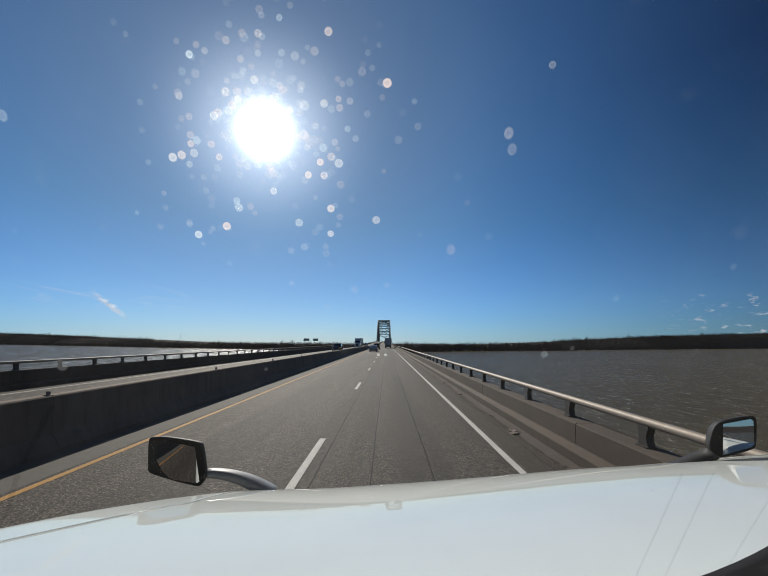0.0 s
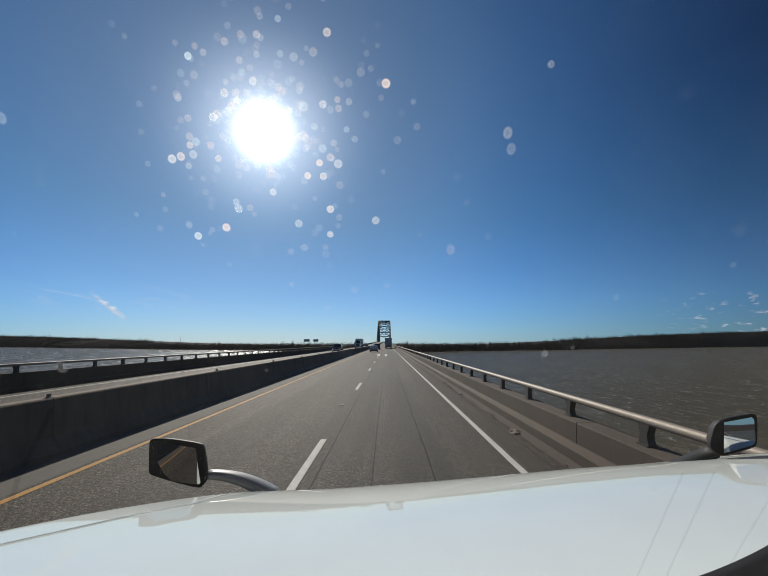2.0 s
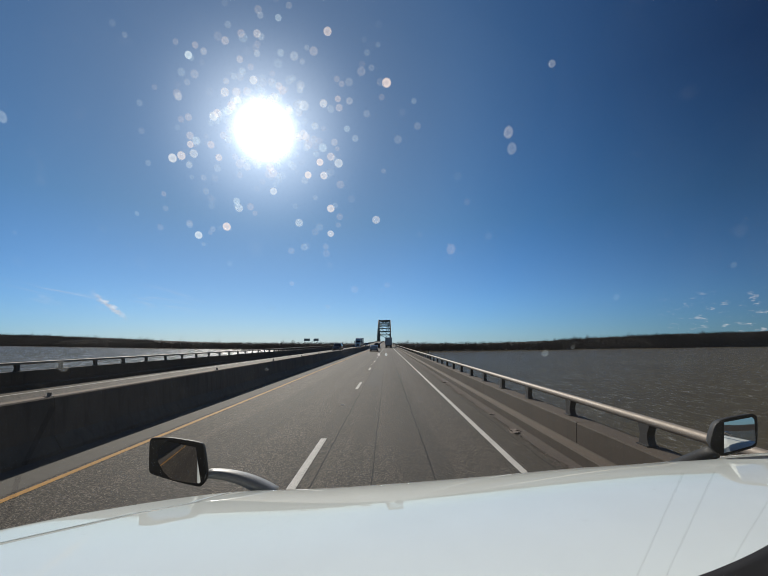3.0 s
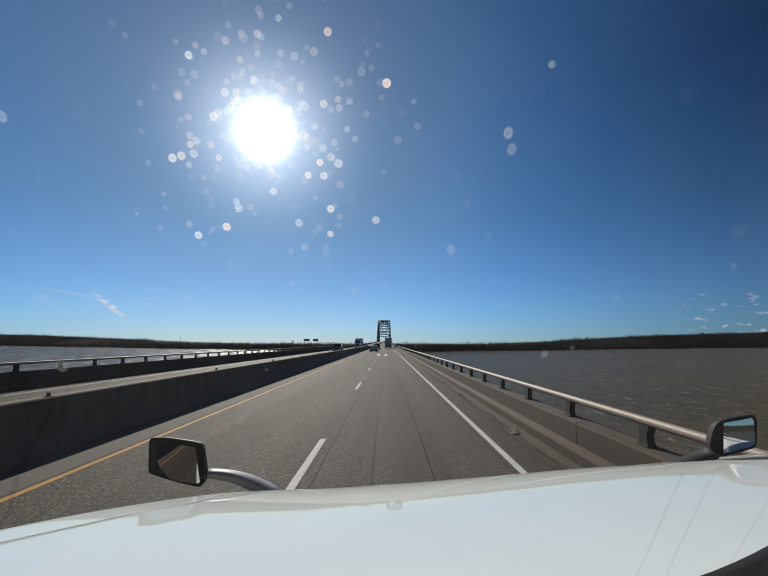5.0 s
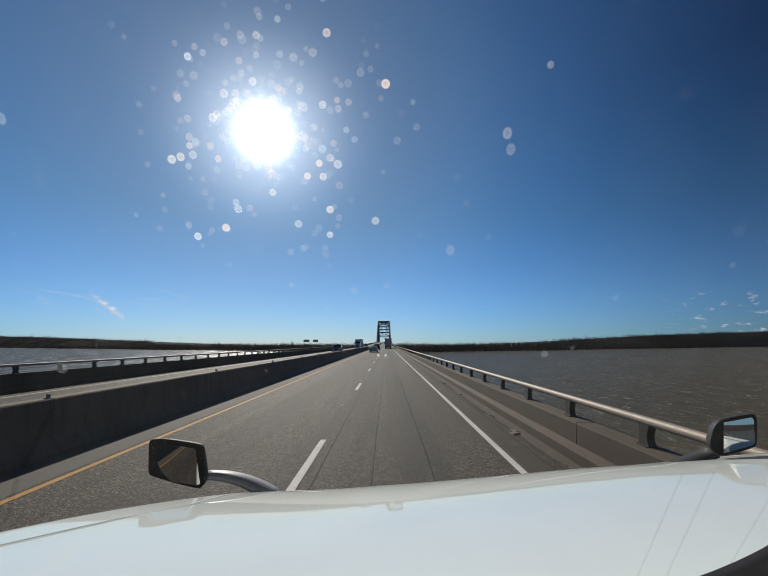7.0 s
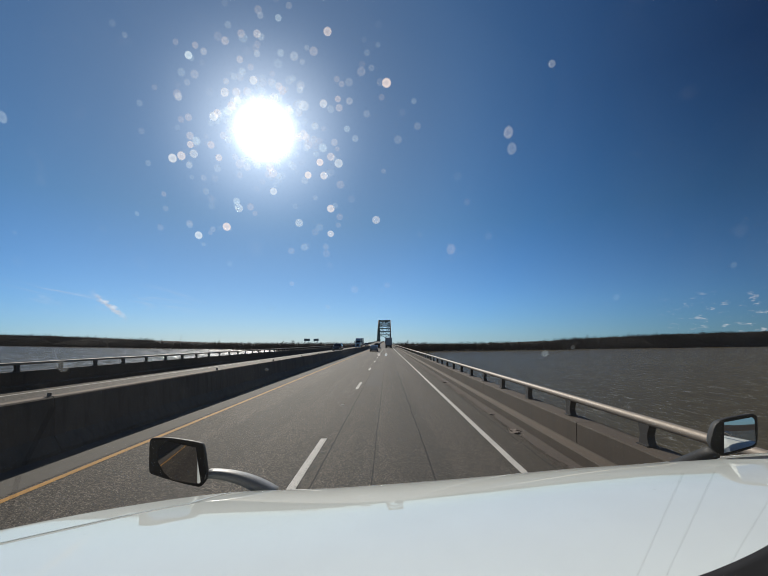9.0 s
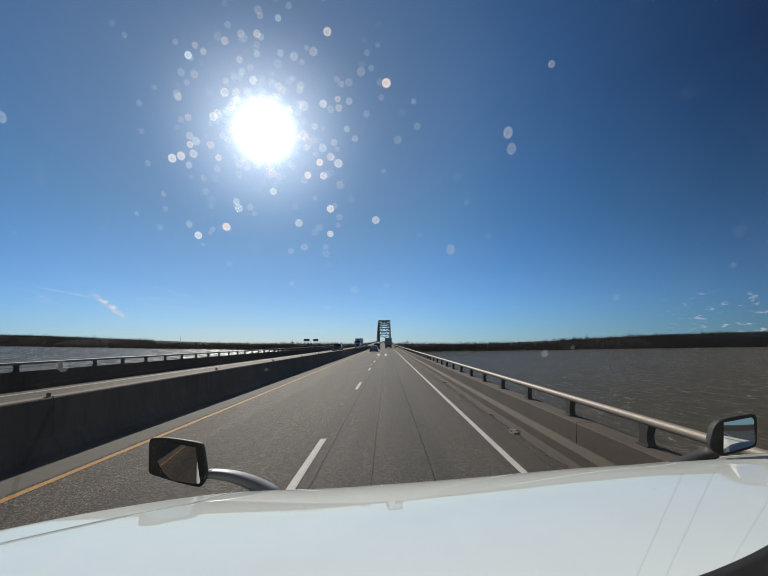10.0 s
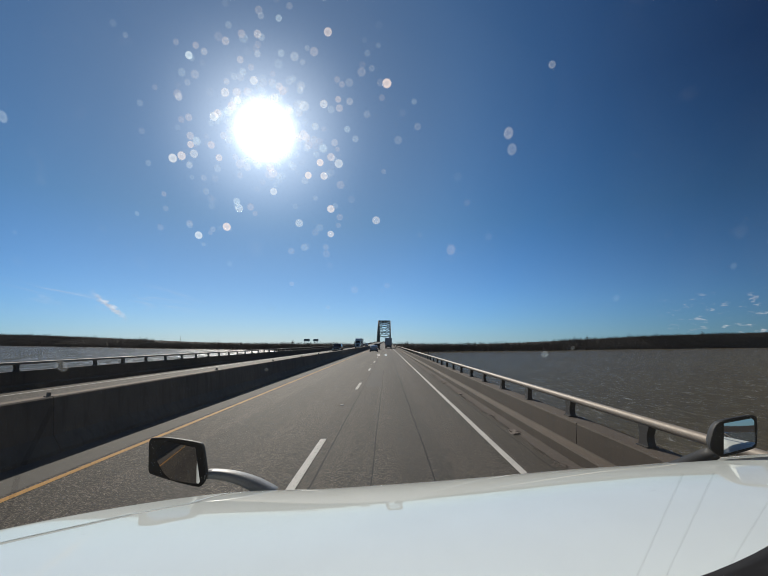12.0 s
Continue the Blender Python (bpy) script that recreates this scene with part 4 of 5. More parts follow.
        bm = bmesh.new()
        box(bm, TRUCK_X + s * 0.86, 2.44, 1.05, 0.26, 0.14, 0.22, 0.05)
        part("headlight", bm, CLEAR_LAMP, truck, "clear headlight")
    for k in range(7):
        bm = bmesh.new()
        box(bm, TRUCK_X, 2.49, 0.58 + 0.09 * k, 1.35, 0.03, 0.035, 0.008)
        part("grille_bar", bm, CHROME, truck)
    # front of the truck, out of the driver's sight
    bm = bmesh.new()
    box(bm, TRUCK_X, 2.38, 0.85, 1.9, 0.20, 0.75, 0.06)
    part("grille", bm, BLACK, truck)
    bm = bmesh.new()
    box(bm, TRUCK_X, 2.45, 0.45, 2.3, 0.30, 0.36, 0.08)
    part("bumper", bm, WHITE_BODY, truck)
    bm = bmesh.new()
    box(bm, TRUCK_X, 0.0, 0.75, 0.9, 4.6, 0.25)
    part("chassis", bm, BLACK, truck)


build_truck()


def build_windscreen():
    """The raked pane in front of the camera, with dried drops and dust on it."""
    root = tagged(new("windscreen"), "clear truck windscreen speckled with sunlit dust and dried drops", "windscreen")
    rake = math.tan(radians(25))

    def on_pane(x, z, lift=0.0):
        return Vector((x, 0.33 - rake * (z - EYE_Z) - lift, z))

    bm = bmesh.new()
    ys = [on_pane(x, z) for x, z in ((-0.95, 1.72), (1.35, 1.72), (1.35, 2.85), (-0.95, 2.85))]
    q = [bm.verts.new(v) for v in ys]
    bm.faces.new(q)
    pane = part("pane", bm, WINDSCREEN, root, "clear raked glass")
    pane.visible_shadow = False
    rng = random.Random(21)
    tilt = Matrix.Rotation(radians(25), 4, "X")
    bm = bmesh.new()

    uv = bm.loops.layers.uv.new("radius")

    def drop(x, z, r, sx, sz, strength):
        c = on_pane(x, z, 0.002)
        mid = bm.verts.new(c)
        vs = []
        for k in range(14):
            a = k * math.pi / 7
            vs.append(bm.verts.new(c + (tilt @ Vector((math.cos(a) * r * sx, 0, math.sin(a) * r * sz)))))
        for a, b in zip(vs, vs[1:] + vs[:1]):
            f = bm.faces.new((mid, a, b))
            for loop, u in zip(f.loops, (0.0, 1.0, 1.0)):
                loop[uv].uv = (u, strength)

    # wiper smears at right; the left pair imitates a dark reflection in the glass
    for (x0, z0), (x1, z1) in (((0.2733, -0.1193), (0.2547, -0.2367)), ((0.3018, -0.1178), (0.2841, -0.2366)), ((0.3605, -0.1474), (0.3449, -0.2205)),
                                 ((-0.2950, -0.0561), (-0.3387, -0.1135)), ((-0.3464, -0.1237), (-0.3734, -0.1719))):
        smear_reflection = bmesh.new()
        w = 0.0014 if x0 > 0 else 0.0028
        smear_reflection.faces.new([smear_reflection.verts.new(on_pane(px, EYE_Z + pz, 0.001)) for px, pz in ((x0 - w, z0), (x0 + w, z0), (x1 + w, z1), (x1 - w, z1))])
        ob = part("smear_reflection", smear_reflection, SMEAR if x0 > 0 else DARK_REFLECTION, root, "faint grey wiper smears, painted dark reflections at left")
        ob.visible_shadow = False

    # the larger dried drops
    spots = [(-0.1336, 0.1916), (-0.1118, 0.1710), (-0.1038, 0.1665), (-0.1216, 0.1571), (-0.1186, 0.1589), (-0.1407, 0.1404), (-0.1361, 0.1425), (-0.1392, 0.1347),
             (-0.1259, 0.1401), (-0.1550, 0.1320), (-0.1483, 0.1335), (-0.1214, 0.1322), (-0.0405, 0.1325), (-0.0350, 0.1284), (-0.0485, 0.1291), (-0.0576, 0.1211),
             (-0.0461, 0.1207), (-0.0839, 0.1107), (-0.1120, 0.1043), (-0.1108, 0.0997), (-0.0665, 0.0896), (-0.1217, 0.0871), (-0.1440, 0.0813), (-0.0421, 0.0992),
             (-0.0430, 0.0821), (-0.0083, 0.0915), (-0.0003, 0.1758), (-0.0441, 0.1642), (-0.0393, 0.2037), (0.0856, 0.1469), (0.0890, 0.1371), (0.0491, 0.0711),
             (0.1109, 0.1858), (-0.2709, 0.1572), (-0.0913, 0.1776), (-0.0491, 0.1933)]
    for k, (px, pz) in enumerate(spots):
        large = k in (29, 30, 31, 33)
        drop(px, EYE_Z + pz, 0.0037 if large else rng.uniform(0.0027, 0.0035), 1.0, 1.25 if large else 1.0, rng.uniform(0.10, 0.18) if large or k in (32, 35) else rng.uniform(0.25, 0.65))
    # the first two are painted dots for small light reflections in the glass
    for px, pz, r, strength in ((-0.0070, -0.0099, 0.0013, 0.45), (-0.0009, -0.0099, 0.0013, 0.40), (0.1314, -0.0090, 0.0034, 0.10), (-0.2765, -0.0200, 0.0060, 0.07), (-0.0258, 0.0418, 0.0032, 0.06)):
        drop(px, EYE_Z + pz, r, 1.0, 1.0, strength)
    # a haze of fainter ones, crowded round the sun to imitate its glare
    sx, sz = -0.0854, EYE_Z + 0.1486
    for k in range(150):
        d = abs(rng.gauss(0, 0.055)) + 0.018
        a = rng.uniform(0, 2 * math.pi)
        drop(sx + d * math.cos(a), sz + d * math.sin(a) * 0.9, rng.uniform(0.0018, 0.0032), 1.0, 1.0, rng.uniform(0.02, 0.13))
    for k in range(60):
        d = rng.uniform(0.017, 0.032)
        a = rng.uniform(0, 2 * math.pi)
        drop(sx + d * math.cos(a), sz + d * math.sin(a) * 0.9, rng.uniform(0.0022, 0.0038), 1.0, 1.0, rng.uniform(0.05, 0.30))
    for k in range(16):
        drop(rng.uniform(-0.3, 0.3), EYE_Z + rng.uniform(-0.1, 0.24), rng.uniform(0.0015, 0.003), 1.0, 1.0, rng.uniform(0.01, 0.05))
    # a denser spatter above and to both sides of the sun
    for k in range(64):
        a = rng.uniform(-0.15, 1.2) * math.pi
        d = 0.022 + 0.050 * rng.random() ** 1.3
        drop(sx + d * math.cos(a), sz + d * math.sin(a) * 0.9, rng.uniform(0.0022, 0.0034), 1.0, 1.0, rng.uniform(0.05, 0.26))
    ob = part("dust_specks", bm, SPECK, root, "pale dried drops and dust")
    ob["kind"] = "stuff"
    ob.visible_shadow = False


build_windscreen()

# ---------------------------------------------------------------- traffic


def wheel_parts(root, x, y, r, w, rim_mat, name="wheel"):
    bm = bmesh.new()
    prof = [(-w / 2, r * 0.62), (-w / 2, r * 0.92), (-w / 2 + 0.02, r), (w / 2 - 0.02, r), (w / 2, r * 0.92), (w / 2, r * 0.62)]
    rings = [[bm.verts.new((px, pr * math.cos(a), pr * math.sin(a))) for a in (2 * math.pi * k / 20 for k in range(20))] for px, pr in prof]
    for a, b in zip(rings, rings[1:]):
        for k in range(20):
            bm.faces.new((a[k], a[(k + 1) % 20], b[(k + 1) % 20], b[k]))
    bmesh.ops.recalc_face_normals(bm, faces=bm.faces)
    tyre = part(name, bm, RUBBER, root, "black tyre", True)
    tyre.location = (x, y, r)
    bm = bmesh.new()
    bmesh.ops.create_cone(bm, cap_ends=True, segments=20, radius1=r * 0.63, radius2=r * 0.63, depth=w * 0.82, matrix=Matrix.Rotation(radians(90), 4, "Y"))
    part("rim", bm, rim_mat, tyre)


def slab(root, name, pts, mat, label="", thick=0.012):
    """A flat pane or lamp: four or more corners in order, given a little depth."""
    bm = bmesh.new()
    vs = [bm.verts.new(p) for p in pts]
    f = bm.faces.new(vs)
    f.normal_update()
    nrm = f.normal.copy()
    r = bmesh.ops.extrude_face_region(bm, geom=[f])
    bmesh.ops.translate(bm, vec=nrm * thick, verts=[g for g in r["geom"] if isinstance(g, bmesh.types.BMVert)])
    bmesh.ops.translate(bm, vec=-nrm * thick * 0.4, verts=bm.verts)
    bmesh.ops.recalc_face_normals(bm, faces=bm.faces)
    return part(name, bm, mat, root, label)


CAR_SHAPES = {
    "sedan": dict(w=1.84, belt=0.99, out=[(-2.36, 0.34), (-2.42, 0.60), (-2.40, 0.86), (-2.30, 1.04), (-1.78, 1.07), (-1.00, 1.40), (-0.35, 1.46), (0.30, 1.41), (1.15, 0.99), (2.05, 0.84), (2.36, 0.66), (2.40, 0.36), (2.25, 0.22), (-2.22, 0.22)],
                  rear=((-1.74, 1.09), (-1.04, 1.385)), front=((1.10, 1.02), (0.34, 1.395)), side=((-1.45, 1.02), (-0.95, 1.36), (-0.30, 1.41), (0.28, 1.37), (0.92, 1.02)), r=0.33, axle=(-1.42, 1.42)),
    "suv": dict(w=1.92, belt=1.10, out=[(-2.30, 0.40), (-2.36, 0.70), (-2.34, 1.08), (-2.05, 1.66), (-1.90, 1.72), (-0.4, 1.77), (0.35, 1.70), (1.10, 1.12), (2.05, 1.00), (2.32, 0.80), (2.36, 0.42), (2.2, 0.28), (-2.2, 0.28)],
                rear=((-2.32, 1.14), (-2.08, 1.62)), front=((1.06, 1.15), (0.39, 1.68)), side=((-2.10, 1.14), (-1.92, 1.60), (-0.4, 1.70), (0.32, 1.64), (0.92, 1.15)), r=0.37, axle=(-1.40, 1.42)),
    "pickup": dict(w=2.0, belt=1.22, out=[(-2.88, 0.55), (-2.92, 0.80), (-2.92, 1.24), (-0.98, 1.26), (-0.86, 1.80), (-0.70, 1.87), (0.55, 1.86), (0.75, 1.78), (1.38, 1.24), (2.55, 1.14), (2.80, 1.02), (2.86, 0.55), (2.7, 0.40), (-2.7, 0.42)],
                   rear=((-0.965, 1.32), (-0.875, 1.75)), front=((1.34, 1.28), (0.79, 1.75)), side=((-0.80, 1.26), (-0.72, 1.74), (0.5, 1.78), (0.70, 1.72), (1.18, 1.26)), r=0.40, axle=(-1.75, 1.85)),
}


def build_car(shape, name, label, paint, x, y, oncoming):
    c = CAR_SHAPES[shape]
    root = tagged(new(name), label, "car" if shape != "pickup" else "pickup truck")
    hw = c["w"] / 2

    def half(z, yy):
        t = max(0.0, (z - c["belt"]) / 0.5)
        ends = max(0.0, abs(yy) - 1.7)
        return hw * (1 - 0.17 * t) - 0.22 * ends * ends

    bm = bmesh.new()
    lats = (-1.0, -0.93, -0.6, 0.0, 0.6, 0.93, 1.0)
    cols = []
    for k in lats:
        col = []
        for yy, zz in c["out"]:
            inset = 0.03 if abs(k) == 1.0 else 0.0
            crown = 0.03 * (1 - k * k) if zz > c["belt"] else 0.0
            col.append(bm.verts.new((half(zz, yy) * k, yy * (1 - inset * 0.4) + (0.05 * (1 - k * k) * (1 if yy > 0 else -1) if abs(yy) > 1.9 else 0), zz - inset * (zz - 0.6) + crown)))
        cols.append(col)
    m = len(c["out"])
    for a, b in zip(cols, cols[1:]):
        for i in range(m):
            bm.faces.new((a[i], a[(i + 1) % m], b[(i + 1) % m], b[i]))
    bm.faces.new(cols[0])
    bm.faces.new(cols[-1][::-1])
    bmesh.ops.recalc_face_normals(bm, faces=bm.faces)
    part("body", bm, paint, root)
    for nm, (lo, hi) in (("rear_window", c["rear"]), ("windscreen", c["front"])):
        out = -0.06 if nm == "rear_window" else 0.06
        a, b = half(lo[1], lo[0]) * 0.86, half(hi[1], hi[0]) * 0.84
        slab(root, nm, [(-a, lo[0] + out, lo[1] + 0.06), (a, lo[0] + out, lo[1] + 0.06), (b, hi[0] + out, hi[1] + 0.04), (-b, hi[0] + out, hi[1] + 0.04)], CAR_GLASS)
    for s in (-1, 1):
        slab(root, "side_window", [(s * (half(zz, yy) + 0.002), yy, zz) for yy, zz in c["side"]], CAR_GLASS)
        yr, yf = c["out"][0][0], c["out"][-3][0]
        zt = 0.86 if shape == "sedan" else 0.98
        xr = half(zt, 2.2)
        w = 0.20 if shape != "sedan" else 0.30
        bm = bmesh.new()
        box(bm, s * (xr - w * 0.6), yr - 0.03, zt, w, 0.12, 0.17 if shape == "sedan" else 0.32, 0.03)
        part("tail_lamp", bm, RED_LAMP, root, "red tail lamp")
        bm = bmesh.new()
        box(bm, s * (xr - 0.22), yf + 0.0, zt - 0.14, 0.36, 0.16, 0.15, 0.03)
        part("headlight", bm, CLEAR_LAMP, root, "clear headlight")
        bm = bmesh.new()
        box(bm, s * (half(c["belt"], 0.7) + 0.10), 0.80, c["belt"] + 0.05, 0.18, 0.10, 0.13, 0.03)
        part("wing_mirror", bm, BLACK, root)
        for ya in c["axle"]:
            wheel_parts(root, s * (hw - 0.11), ya, c["r"], 0.23, CHROME if shape != "sedan" else STEEL)
    bm = bmesh.new()
    box(bm, 0, c["out"][0][0] + 0.02, 0.42, c["w"] * 0.80, 0.16, 0.22, 0.04)
    part("rear_bumper", bm, BLACK, root)
    bm = bmesh.new()
    box(bm, 0, c["out"][-3][0] + 0.01, 0.52, c["w"] * 0.62, 0.12, 0.26 if shape == "sedan" else 0.40, 0.04)
    part("grille", bm, BLACK, root)
    bm = bmesh.new()
    box(bm, 0, c["out"][1][0] - 0.055, 0.80, 0.32, 0.02, 0.16)
    part("number_plate", bm, PLATE, root, "plain pale number plate")
    if shape == "pickup":
        bm = bmesh.new()
        box(bm, 0, 2.86, 0.62, 1.9, 0.16, 0.20, 0.04)
        part("front_bumper", bm, CHROME, root, "chrome bumper")
    root.matrix_basis = on_deck(x, y) @ Matrix.Rotation(radians(180 if oncoming else 0), 4, "Z")
    return root


def build_semi(label, paint, x, y, oncoming):
    """A tractor with a closed box trailer; y is the trailer's rear end for one going ahead, the nose for one coming."""
    root = tagged(new("semi_truck"), label, "semi truck")
    bm = bmesh.new()
    box(bm, 0, 0, 2.62, 2.58, 14.6, 2.80, 0.03)
    part("trailer_box", bm, TRAILER_GREY, root, "pale grey box trailer")
    for s in (-1, 1):
        bm = bmesh.new()
        box(bm, s * 0.63, -7.32, 2.60, 1.20, 0.05, 2.62, 0.01)
        door = part("rear_door", bm, TRAILER_GREY, root, "pale trailer door")
        for dx in (-0.25, 0.25):
            bm = bmesh.new()
            tube(bm, [(s * 0.63 + dx, -7.37, 1.32), (s * 0.63 + dx, -7.37, 3.88)], 0.02, 8)
            part("lock_bar", bm, STEEL, door)
        bm = bmesh.new()
        box(bm, s * 1.05, -7.34, 1.12, 0.30, 0.06, 0.12, 0.01)
        part("tail_lamp", bm, RED_LAMP, root, "red tail lamp")
        bm = bmesh.new()
        box(bm, s * 1.27, -7.3, 2.62, 0.06, 0.10, 2.84)
        part("corner_post", bm, STEEL, root)
        bm = bmesh.new()
        box(bm, s * 0.95, -7.05, 0.55, 0.55, 0.02, 0.75)
        part("mud_flap", bm, BLACK, root)
        bm = bmesh.new()
        box(bm, s * 1.22, 0.6, 0.85, 0.04, 7.0, 0.75, 0.01)
        part("side_skirt", bm, TRAILER_GREY, root)
        for ya in (-6.2, -4.95):
            wheel_parts(root, s * 1.0, ya, 0.51, 0.52, STEEL)
        for ya in (6.0, 7.3, 11.4):
            wheel_parts(root, s * 1.02, ya, 0.51, 0.5 if ya < 10 else 0.3, CHROME)
    bm = bmesh.new()
    box(bm, 0, -7.2, 0.52, 2.3, 0.10, 0.10)
    for s in (-1, 1):
        box(bm, s * 0.5, -7.2, 0.85, 0.10, 0.10, 0.6)
    part("underride_guard", bm, STEEL, root)
    bm = bmesh.new()
    box(bm, 0, 2.0, 1.05, 0.9, 18.0, 0.30)
    part("chassis", bm, BLACK, root)
    # tractor: sleeper, cab, sloped bonnet
    bm = bmesh.new()
    side = [(7.75, 0.95), (7.75, 3.75), (8.6, 3.92), (9.3, 3.75), (10.15, 2.95), (10.55, 2.10), (12.1, 1.78), (12.45, 1.45), (12.5, 0.70), (12.2, 0.50), (8.2, 0.50)]
    cols = []
    for k in (-1.0, -0.94, 0.94, 1.0):
        col = []
        for yy, zz in side:
            hw = 1.22 - (0.12 if yy > 10.6 else 0.0) - (0.14 * max(0, zz - 2.2) / 1.7)
            ins = 0.05 if abs(k) == 1.0 else 0.0
            col.append(bm.verts.new((hw * k, yy - ins * (1 if yy > 9 else -1), zz - ins * (1 if zz > 1.6 else -1))))
        cols.append(col)
    m = len(side)
    for a, b in zip(cols, cols[1:]):
        for i in range(m):
            bm.faces.new((a[i], a[(i + 1) % m], b[(i + 1) % m], b[i]))
    bm.faces.new(cols[0])
    bm.faces.new(cols[-1][::-1])
    bmesh.ops.recalc_face_normals(bm, faces=bm.faces)
    part("cab", bm, paint, root, "pale aerodynamic tractor cab")
    slab(root, "windscreen", [(-0.98, 10.58, 2.16), (0.98, 10.58, 2.16), (0.90, 10.20, 2.90), (-0.90, 10.20, 2.90)], CAR_GLASS, thick=0.03)
    bm = bmesh.new()
    box(bm, 0, 12.49, 1.15, 1.05, 0.10, 0.85, 0.05)
    part("grille", bm, BLACK, root, "dark grille")
    bm = bmesh.new()
    box(bm, 0, 12.5, 0.52, 2.25, 0.22, 0.36, 0.06)
    part("bumper", bm, paint, root)
    for s in (-1, 1):
        slab(root, "side_window", [(s * 1.225, 9.35, 2.15), (s * 1.225, 10.25, 2.15), (s * 1.16, 10.0, 2.80), (s * 1.16, 9.4, 2.80)], CAR_GLASS)
        bm = bmesh.new()
        box(bm, s * 0.88, 12.42, 1.18, 0.36, 0.16, 0.34, 0.05)
        part("headlight", bm, CLEAR_LAMP, root, "clear headlight")
        bm = bmesh.new()
        box(bm, s * 1.5, 10.1, 2.35, 0.24, 0.18, 0.75, 0.05)
        part("wing_mirror", bm, BLACK, root)
    root.matrix_basis = on_deck(x, y) @ (Matrix.Rotation(radians(180), 4, "Z") @ Matrix.Translation((0, -12.5, 0)) if oncoming else Matrix.Translation((0, 7.35, 0)))


own = bpy.data.objects["truck"]
for side in (-1.02, 1.02):
    for ya in (1.45, -2.3):
        wheel_parts(own, TRUCK_X + side, ya, 0.51, 0.3, CHROME)

build_car("sedan", "sedan", "silver sedan driving ahead in the passing lane", SILVER, -3.1, 94.0, False)
build_car("pickup", "pickup_truck", "dark pickup truck ahead in the passing lane", DARK_BLUE, -3.2, 128.0, False)
build_semi("pale box trailer ahead in the travel lane", WHITE_BODY, 0.55, 152.0, False)
build_car("pickup", "pickup_truck", "dark pickup truck with chrome bumper coming the other way", DARK_BLUE, -11.4, 92.0, True)
build_car("suv", "car", "silver car coming on the opposite carriageway", SILVER, -12.2, 235.0, True)
build_car("sedan", "sedan", "dark blue sedan on the opposite carriageway", BLUE_PAINT, -11.6, -34.0, True)
build_semi("white semi truck with grey box trailer coming the other way", WHITE_BODY, -12.3, 165.0, True)

# ---------------------------------------------------------------- small things


def build_grit():
    """Loose grit swept against the kerb."""
    rng = random.Random(4)
    verts, faces = [], []
    for k in range(26000):
        y = 3.2 + 75 * rng.random() ** 2.2
        w = 0.13 + 0.10 * noise.noise(Vector((y * 0.8, 1.0, 0)))
        x = X_RIGHT - 0.14 + rng.gauss(0, 1) * w * 0.95
        if x > X_RIGHT - 0.01:
            continue
        r = rng.uniform(0.004, 0.013) * (1.7 if rng.random() < 0.10 else 1.0)
        i = len(verts)
        a0 = rng.uniform(0, 6.28)
        for q in range(4):
            a = a0 + q * 1.57
            verts.append((x + math.cos(a) * r * rng.uniform(0.7, 1.3), y + math.sin(a) * r * rng.uniform(0.7, 1.6), 0.001))
        verts.append((x, y, r * rng.uniform(0.3, 0.85)))
        for q in range(4):
            faces.append((i + q, i + (q + 1) % 4, i + 4))
    bm = bmesh.new()
    rows = []
    for k in range(260):
        y = 2.5 + 0.3 * k
        a = 0.25 + 0.18 * noise.noise(Vector((y * 0.9, 4.0, 0))) + 0.09 * noise.noise(Vector((y * 4.1, 9.0, 0)))
        rows.append((bm.verts.new((X_RIGHT - max(0.04, a), y, 0.003)), bm.verts.new((X_RIGHT - max(0.02, a * 0.4), y, 0.012)), bm.verts.new((X_RIGHT - 0.001, y, 0.018))))
    for a, b in zip(rows, rows[1:]):
        bm.faces.new((a[0], a[1], b[1], b[0]))
        bm.faces.new((a[1], a[2], b[2], b[1]))
    tagged(finish("kerb_dirt", bm, DIRT), "crusted brown dirt gathered along the kerb", "dirt", kind="stuff")
    me = bpy.data.meshes.new("grit")
    me.from_pydata(verts, [], faces)
    me.materials.append(GRAVEL)
    tagged(new("grit", me), "loose brown grit and litter along the kerb", "gravel", kind="stuff")
    for y, sz in ((5.9, 0.10), (9.6, 0.13), (11.8, 0.07), (16.5, 0.10), (21.0, 0.12)):
        bm = bmesh.new()
        bmesh.ops.create_icosphere(bm, subdivisions=3, radius=sz)
        for v in bm.verts:
            v.co *= 1 + 0.7 * noise.noise(v.co * 14 + Vector((y, 0, 0))) + 0.3 * noise.noise(v.co * 60)
            v.co.z = max(-0.005, v.co.z * 0.35)
            v.co.y *= 1.7
        ob = tagged(finish("debris", bm, GRAVEL), "flattened clump of pale road debris by the kerb", "debris", "kerb debris")
        ob.location = (X_RIGHT - 0.18 - sz * 0.6, y, 0.006)


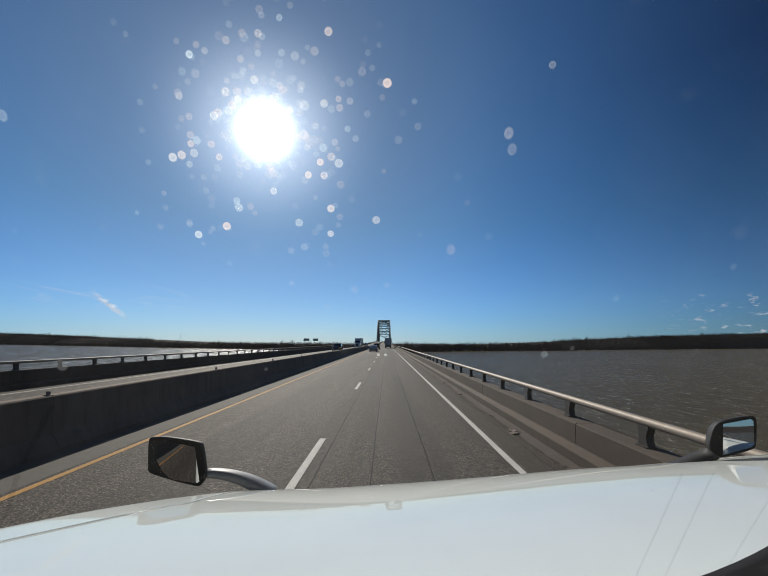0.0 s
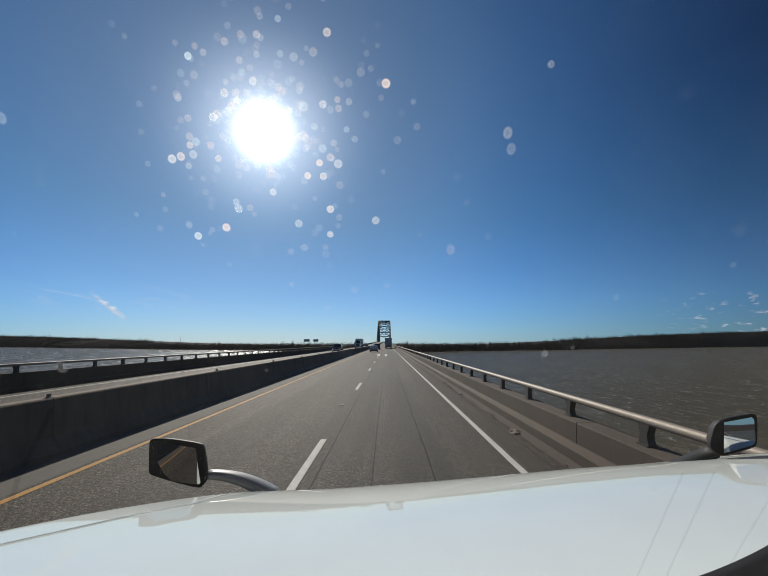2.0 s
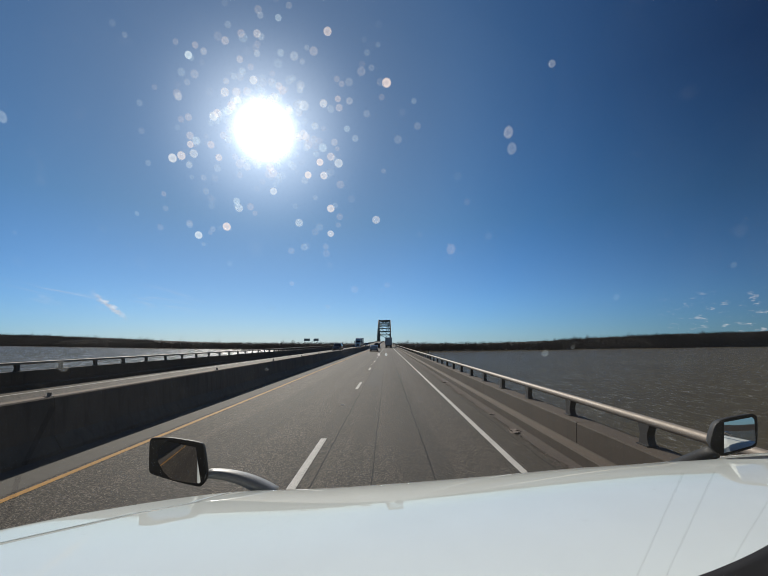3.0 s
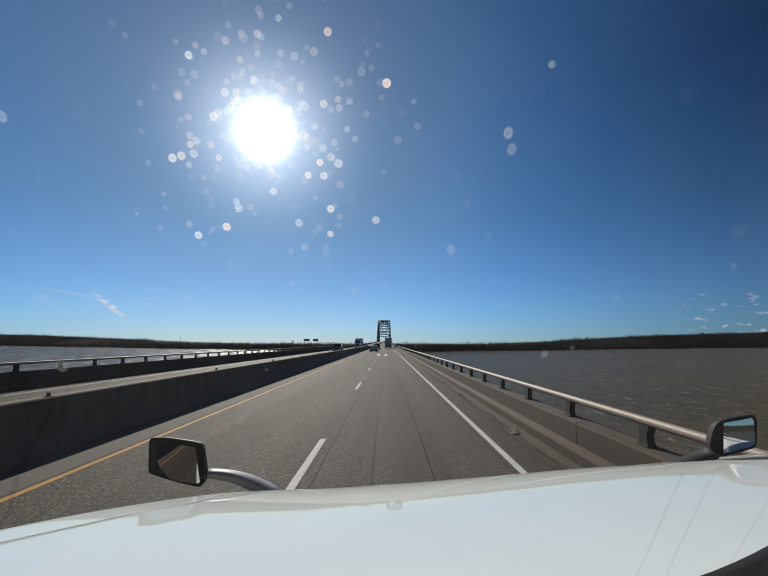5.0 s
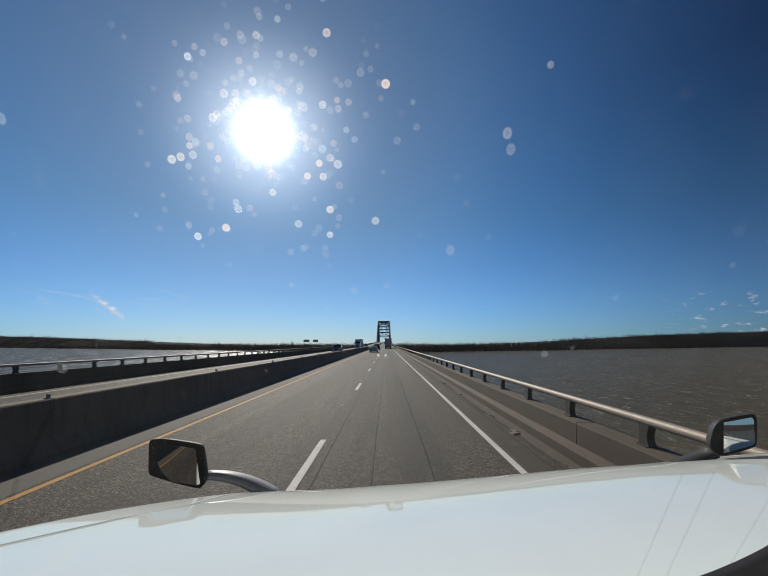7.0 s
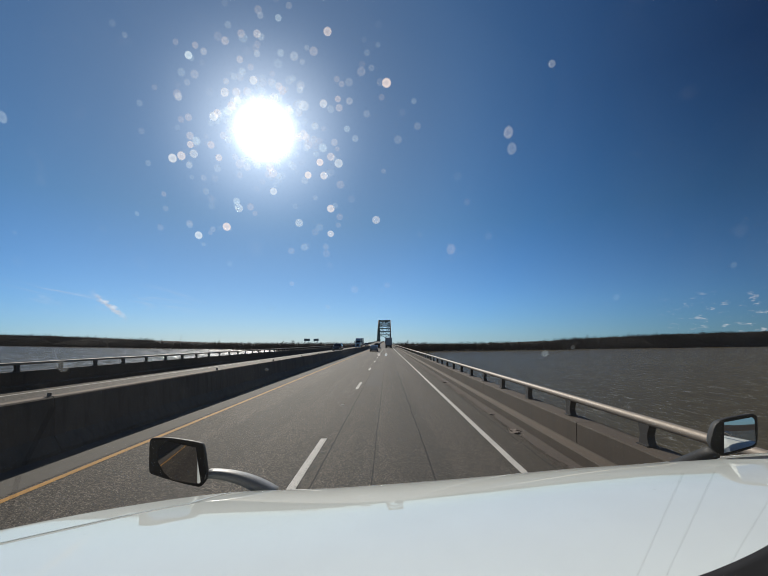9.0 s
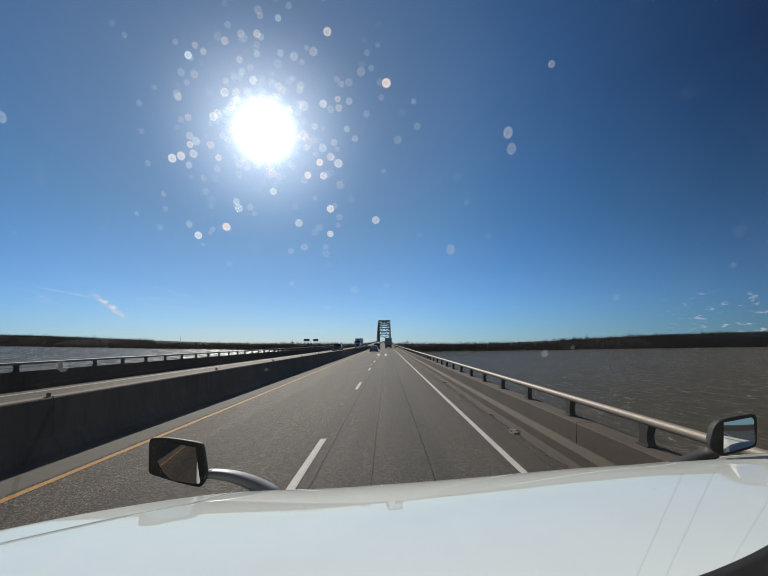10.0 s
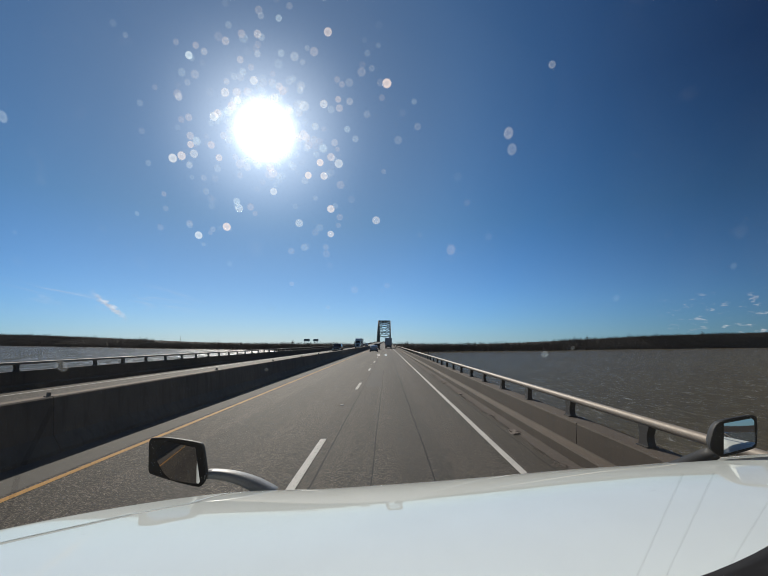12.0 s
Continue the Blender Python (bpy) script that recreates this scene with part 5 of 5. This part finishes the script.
def build_far_things():
    for x, y, w in ((-192, 945, 14.0), (-171, 950, 12.0)):
        root = tagged(new("billboard"), "large roadside billboard seen from behind over the trees", "billboard", "far billboards")
        bm = bmesh.new()
        box(bm, 0, 0, 22.6, w, 0.5, 5.8, 0.05)
        part("panel", bm, SIGN_BACK, root)
        for s in (-1, 1):
            bm = bmesh.new()
            beam(bm, (s * w * 0.3, 0.4, -0.2), (s * w * 0.3, 0.4, 21), 0.5, 0.5)
            part("post", bm, SIGN_BACK, root)
        root.location = (x, y, WATER_Z + 2)
    bm = bmesh.new()
    tube(bm, [(0, 0, 0), (0, 0, 34)], [0.5, 0.25], 6)
    ob = tagged(finish("radio_mast", bm, STEEL), "thin distant radio mast above the woods", "radio mast")
    ob.location = (-600, 1145, WATER_Z + 8)
    # slim marker poles outside the parapet
    for x, y in ((X_RIGHT + 0.72, 38.0), (X_LEFT - 0.75, 52.0)):
        root = tagged(new("marker_pole"), "slim dark pole with a small lamp fixed outside the parapet", "pole", "marker poles")
        bm = bmesh.new()
        tube(bm, [(0, 0, -1.2), (0, 0, 1.45)], 0.03, 8)
        part("pole", bm, POST_STEEL, root)
        bm = bmesh.new()
        tube(bm, [(0.08, 0.15, -1.2), (0.08, 0.15, 0.95)], 0.045, 8)
        part("bracket", bm, STEEL, root)
        bm = bmesh.new()
        box(bm, 0.05, 0.08, 0.2, 0.25, 0.3, 0.08, 0.01)
        part("clamp", bm, STEEL, root)
        root.location = (x, y, 0)


def build_expansion_joint():
    """Two ribbed steel plates with interlocking fingers across the carriageway, and the pipe rails of a pier ladder beside it."""
    y = -25.0
    root = tagged(new("expansion_joint"), "polished steel finger joint across the asphalt carriageway", "expansion joint", kind="structure")
    x0, x1 = X_MEDIAN + 0.40, X_RIGHT - 0.01
    for s in (-1, 1):
        bm = bmesh.new()
        box(bm, (x0 + x1) / 2, y + s * 0.50, 0.006, x1 - x0, 0.70, 0.012, 0.003)
        part("plate", bm, JOINT_STEEL, root, "ribbed steel plate")
        bm = bmesh.new()
        box(bm, (x0 + x1) / 2, y + s * 0.875, 0.009, x1 - x0, 0.05, 0.018)
        part("edge_bar", bm, POST_STEEL, root)
    bm = bmesh.new()
    box(bm, (x0 + x1) / 2, y, 0.002, x1 - x0, 0.30, 0.004)
    part("gap", bm, SEAM, root)
    bm = bmesh.new()
    box(bm, 0, 0, 0.007, 0.045, 0.22, 0.010)
    finger = bpy.data.meshes.new("finger")
    bm.to_mesh(finger)
    bm.free()
    finger.materials.append(JOINT_STEEL)
    k = 0
    while x0 + 0.05 + 0.065 * k < x1:
        share("finger", finger, root, Matrix.Translation((x0 + 0.05 + 0.065 * k, y + (0.04 if k % 2 else -0.04), 0)))
        k += 1
    rails = tagged(new("ladder_rail"), "pale galvanised pipe rails of a ladder outside the parapet", "ladder")
    for i, dy in enumerate((0.0, 0.7, 1.4)):
        bm = bmesh.new()
        tube(bm, [(0, dy, -2.2), (0, dy, 0.75), (0.15, dy, 0.95), (0.9, dy, 0.95), (1.05, dy, 0.75), (1.05, dy, -2.2)], 0.03, 10)
        part("hoop", bm, CHROME, rails)
    for z in (-1.4, -0.9, -0.4, 0.1, 0.5):
        bm = bmesh.new()
        tube(bm, [(1.05, 0.0, z), (1.05, 1.4, z)], 0.02, 8)
        part("rung", bm, CHROME, rails)
    bm = bmesh.new()
    box(bm, 0.52, 0.7, -2.24, 1.3, 1.9, 0.08)
    part("platform", bm, STEEL, rails)
    bm = bmesh.new()
    beam(bm, (-0.25, 0.7, -1.7), (0.5, 0.7, -2.24), 0.12, 0.12)
    part("bracket", bm, STEEL, rails)
    rails.location = (X_RIGHT + 0.80, y - 3.0, 0)


build_grit()
build_far_things()
build_expansion_joint()
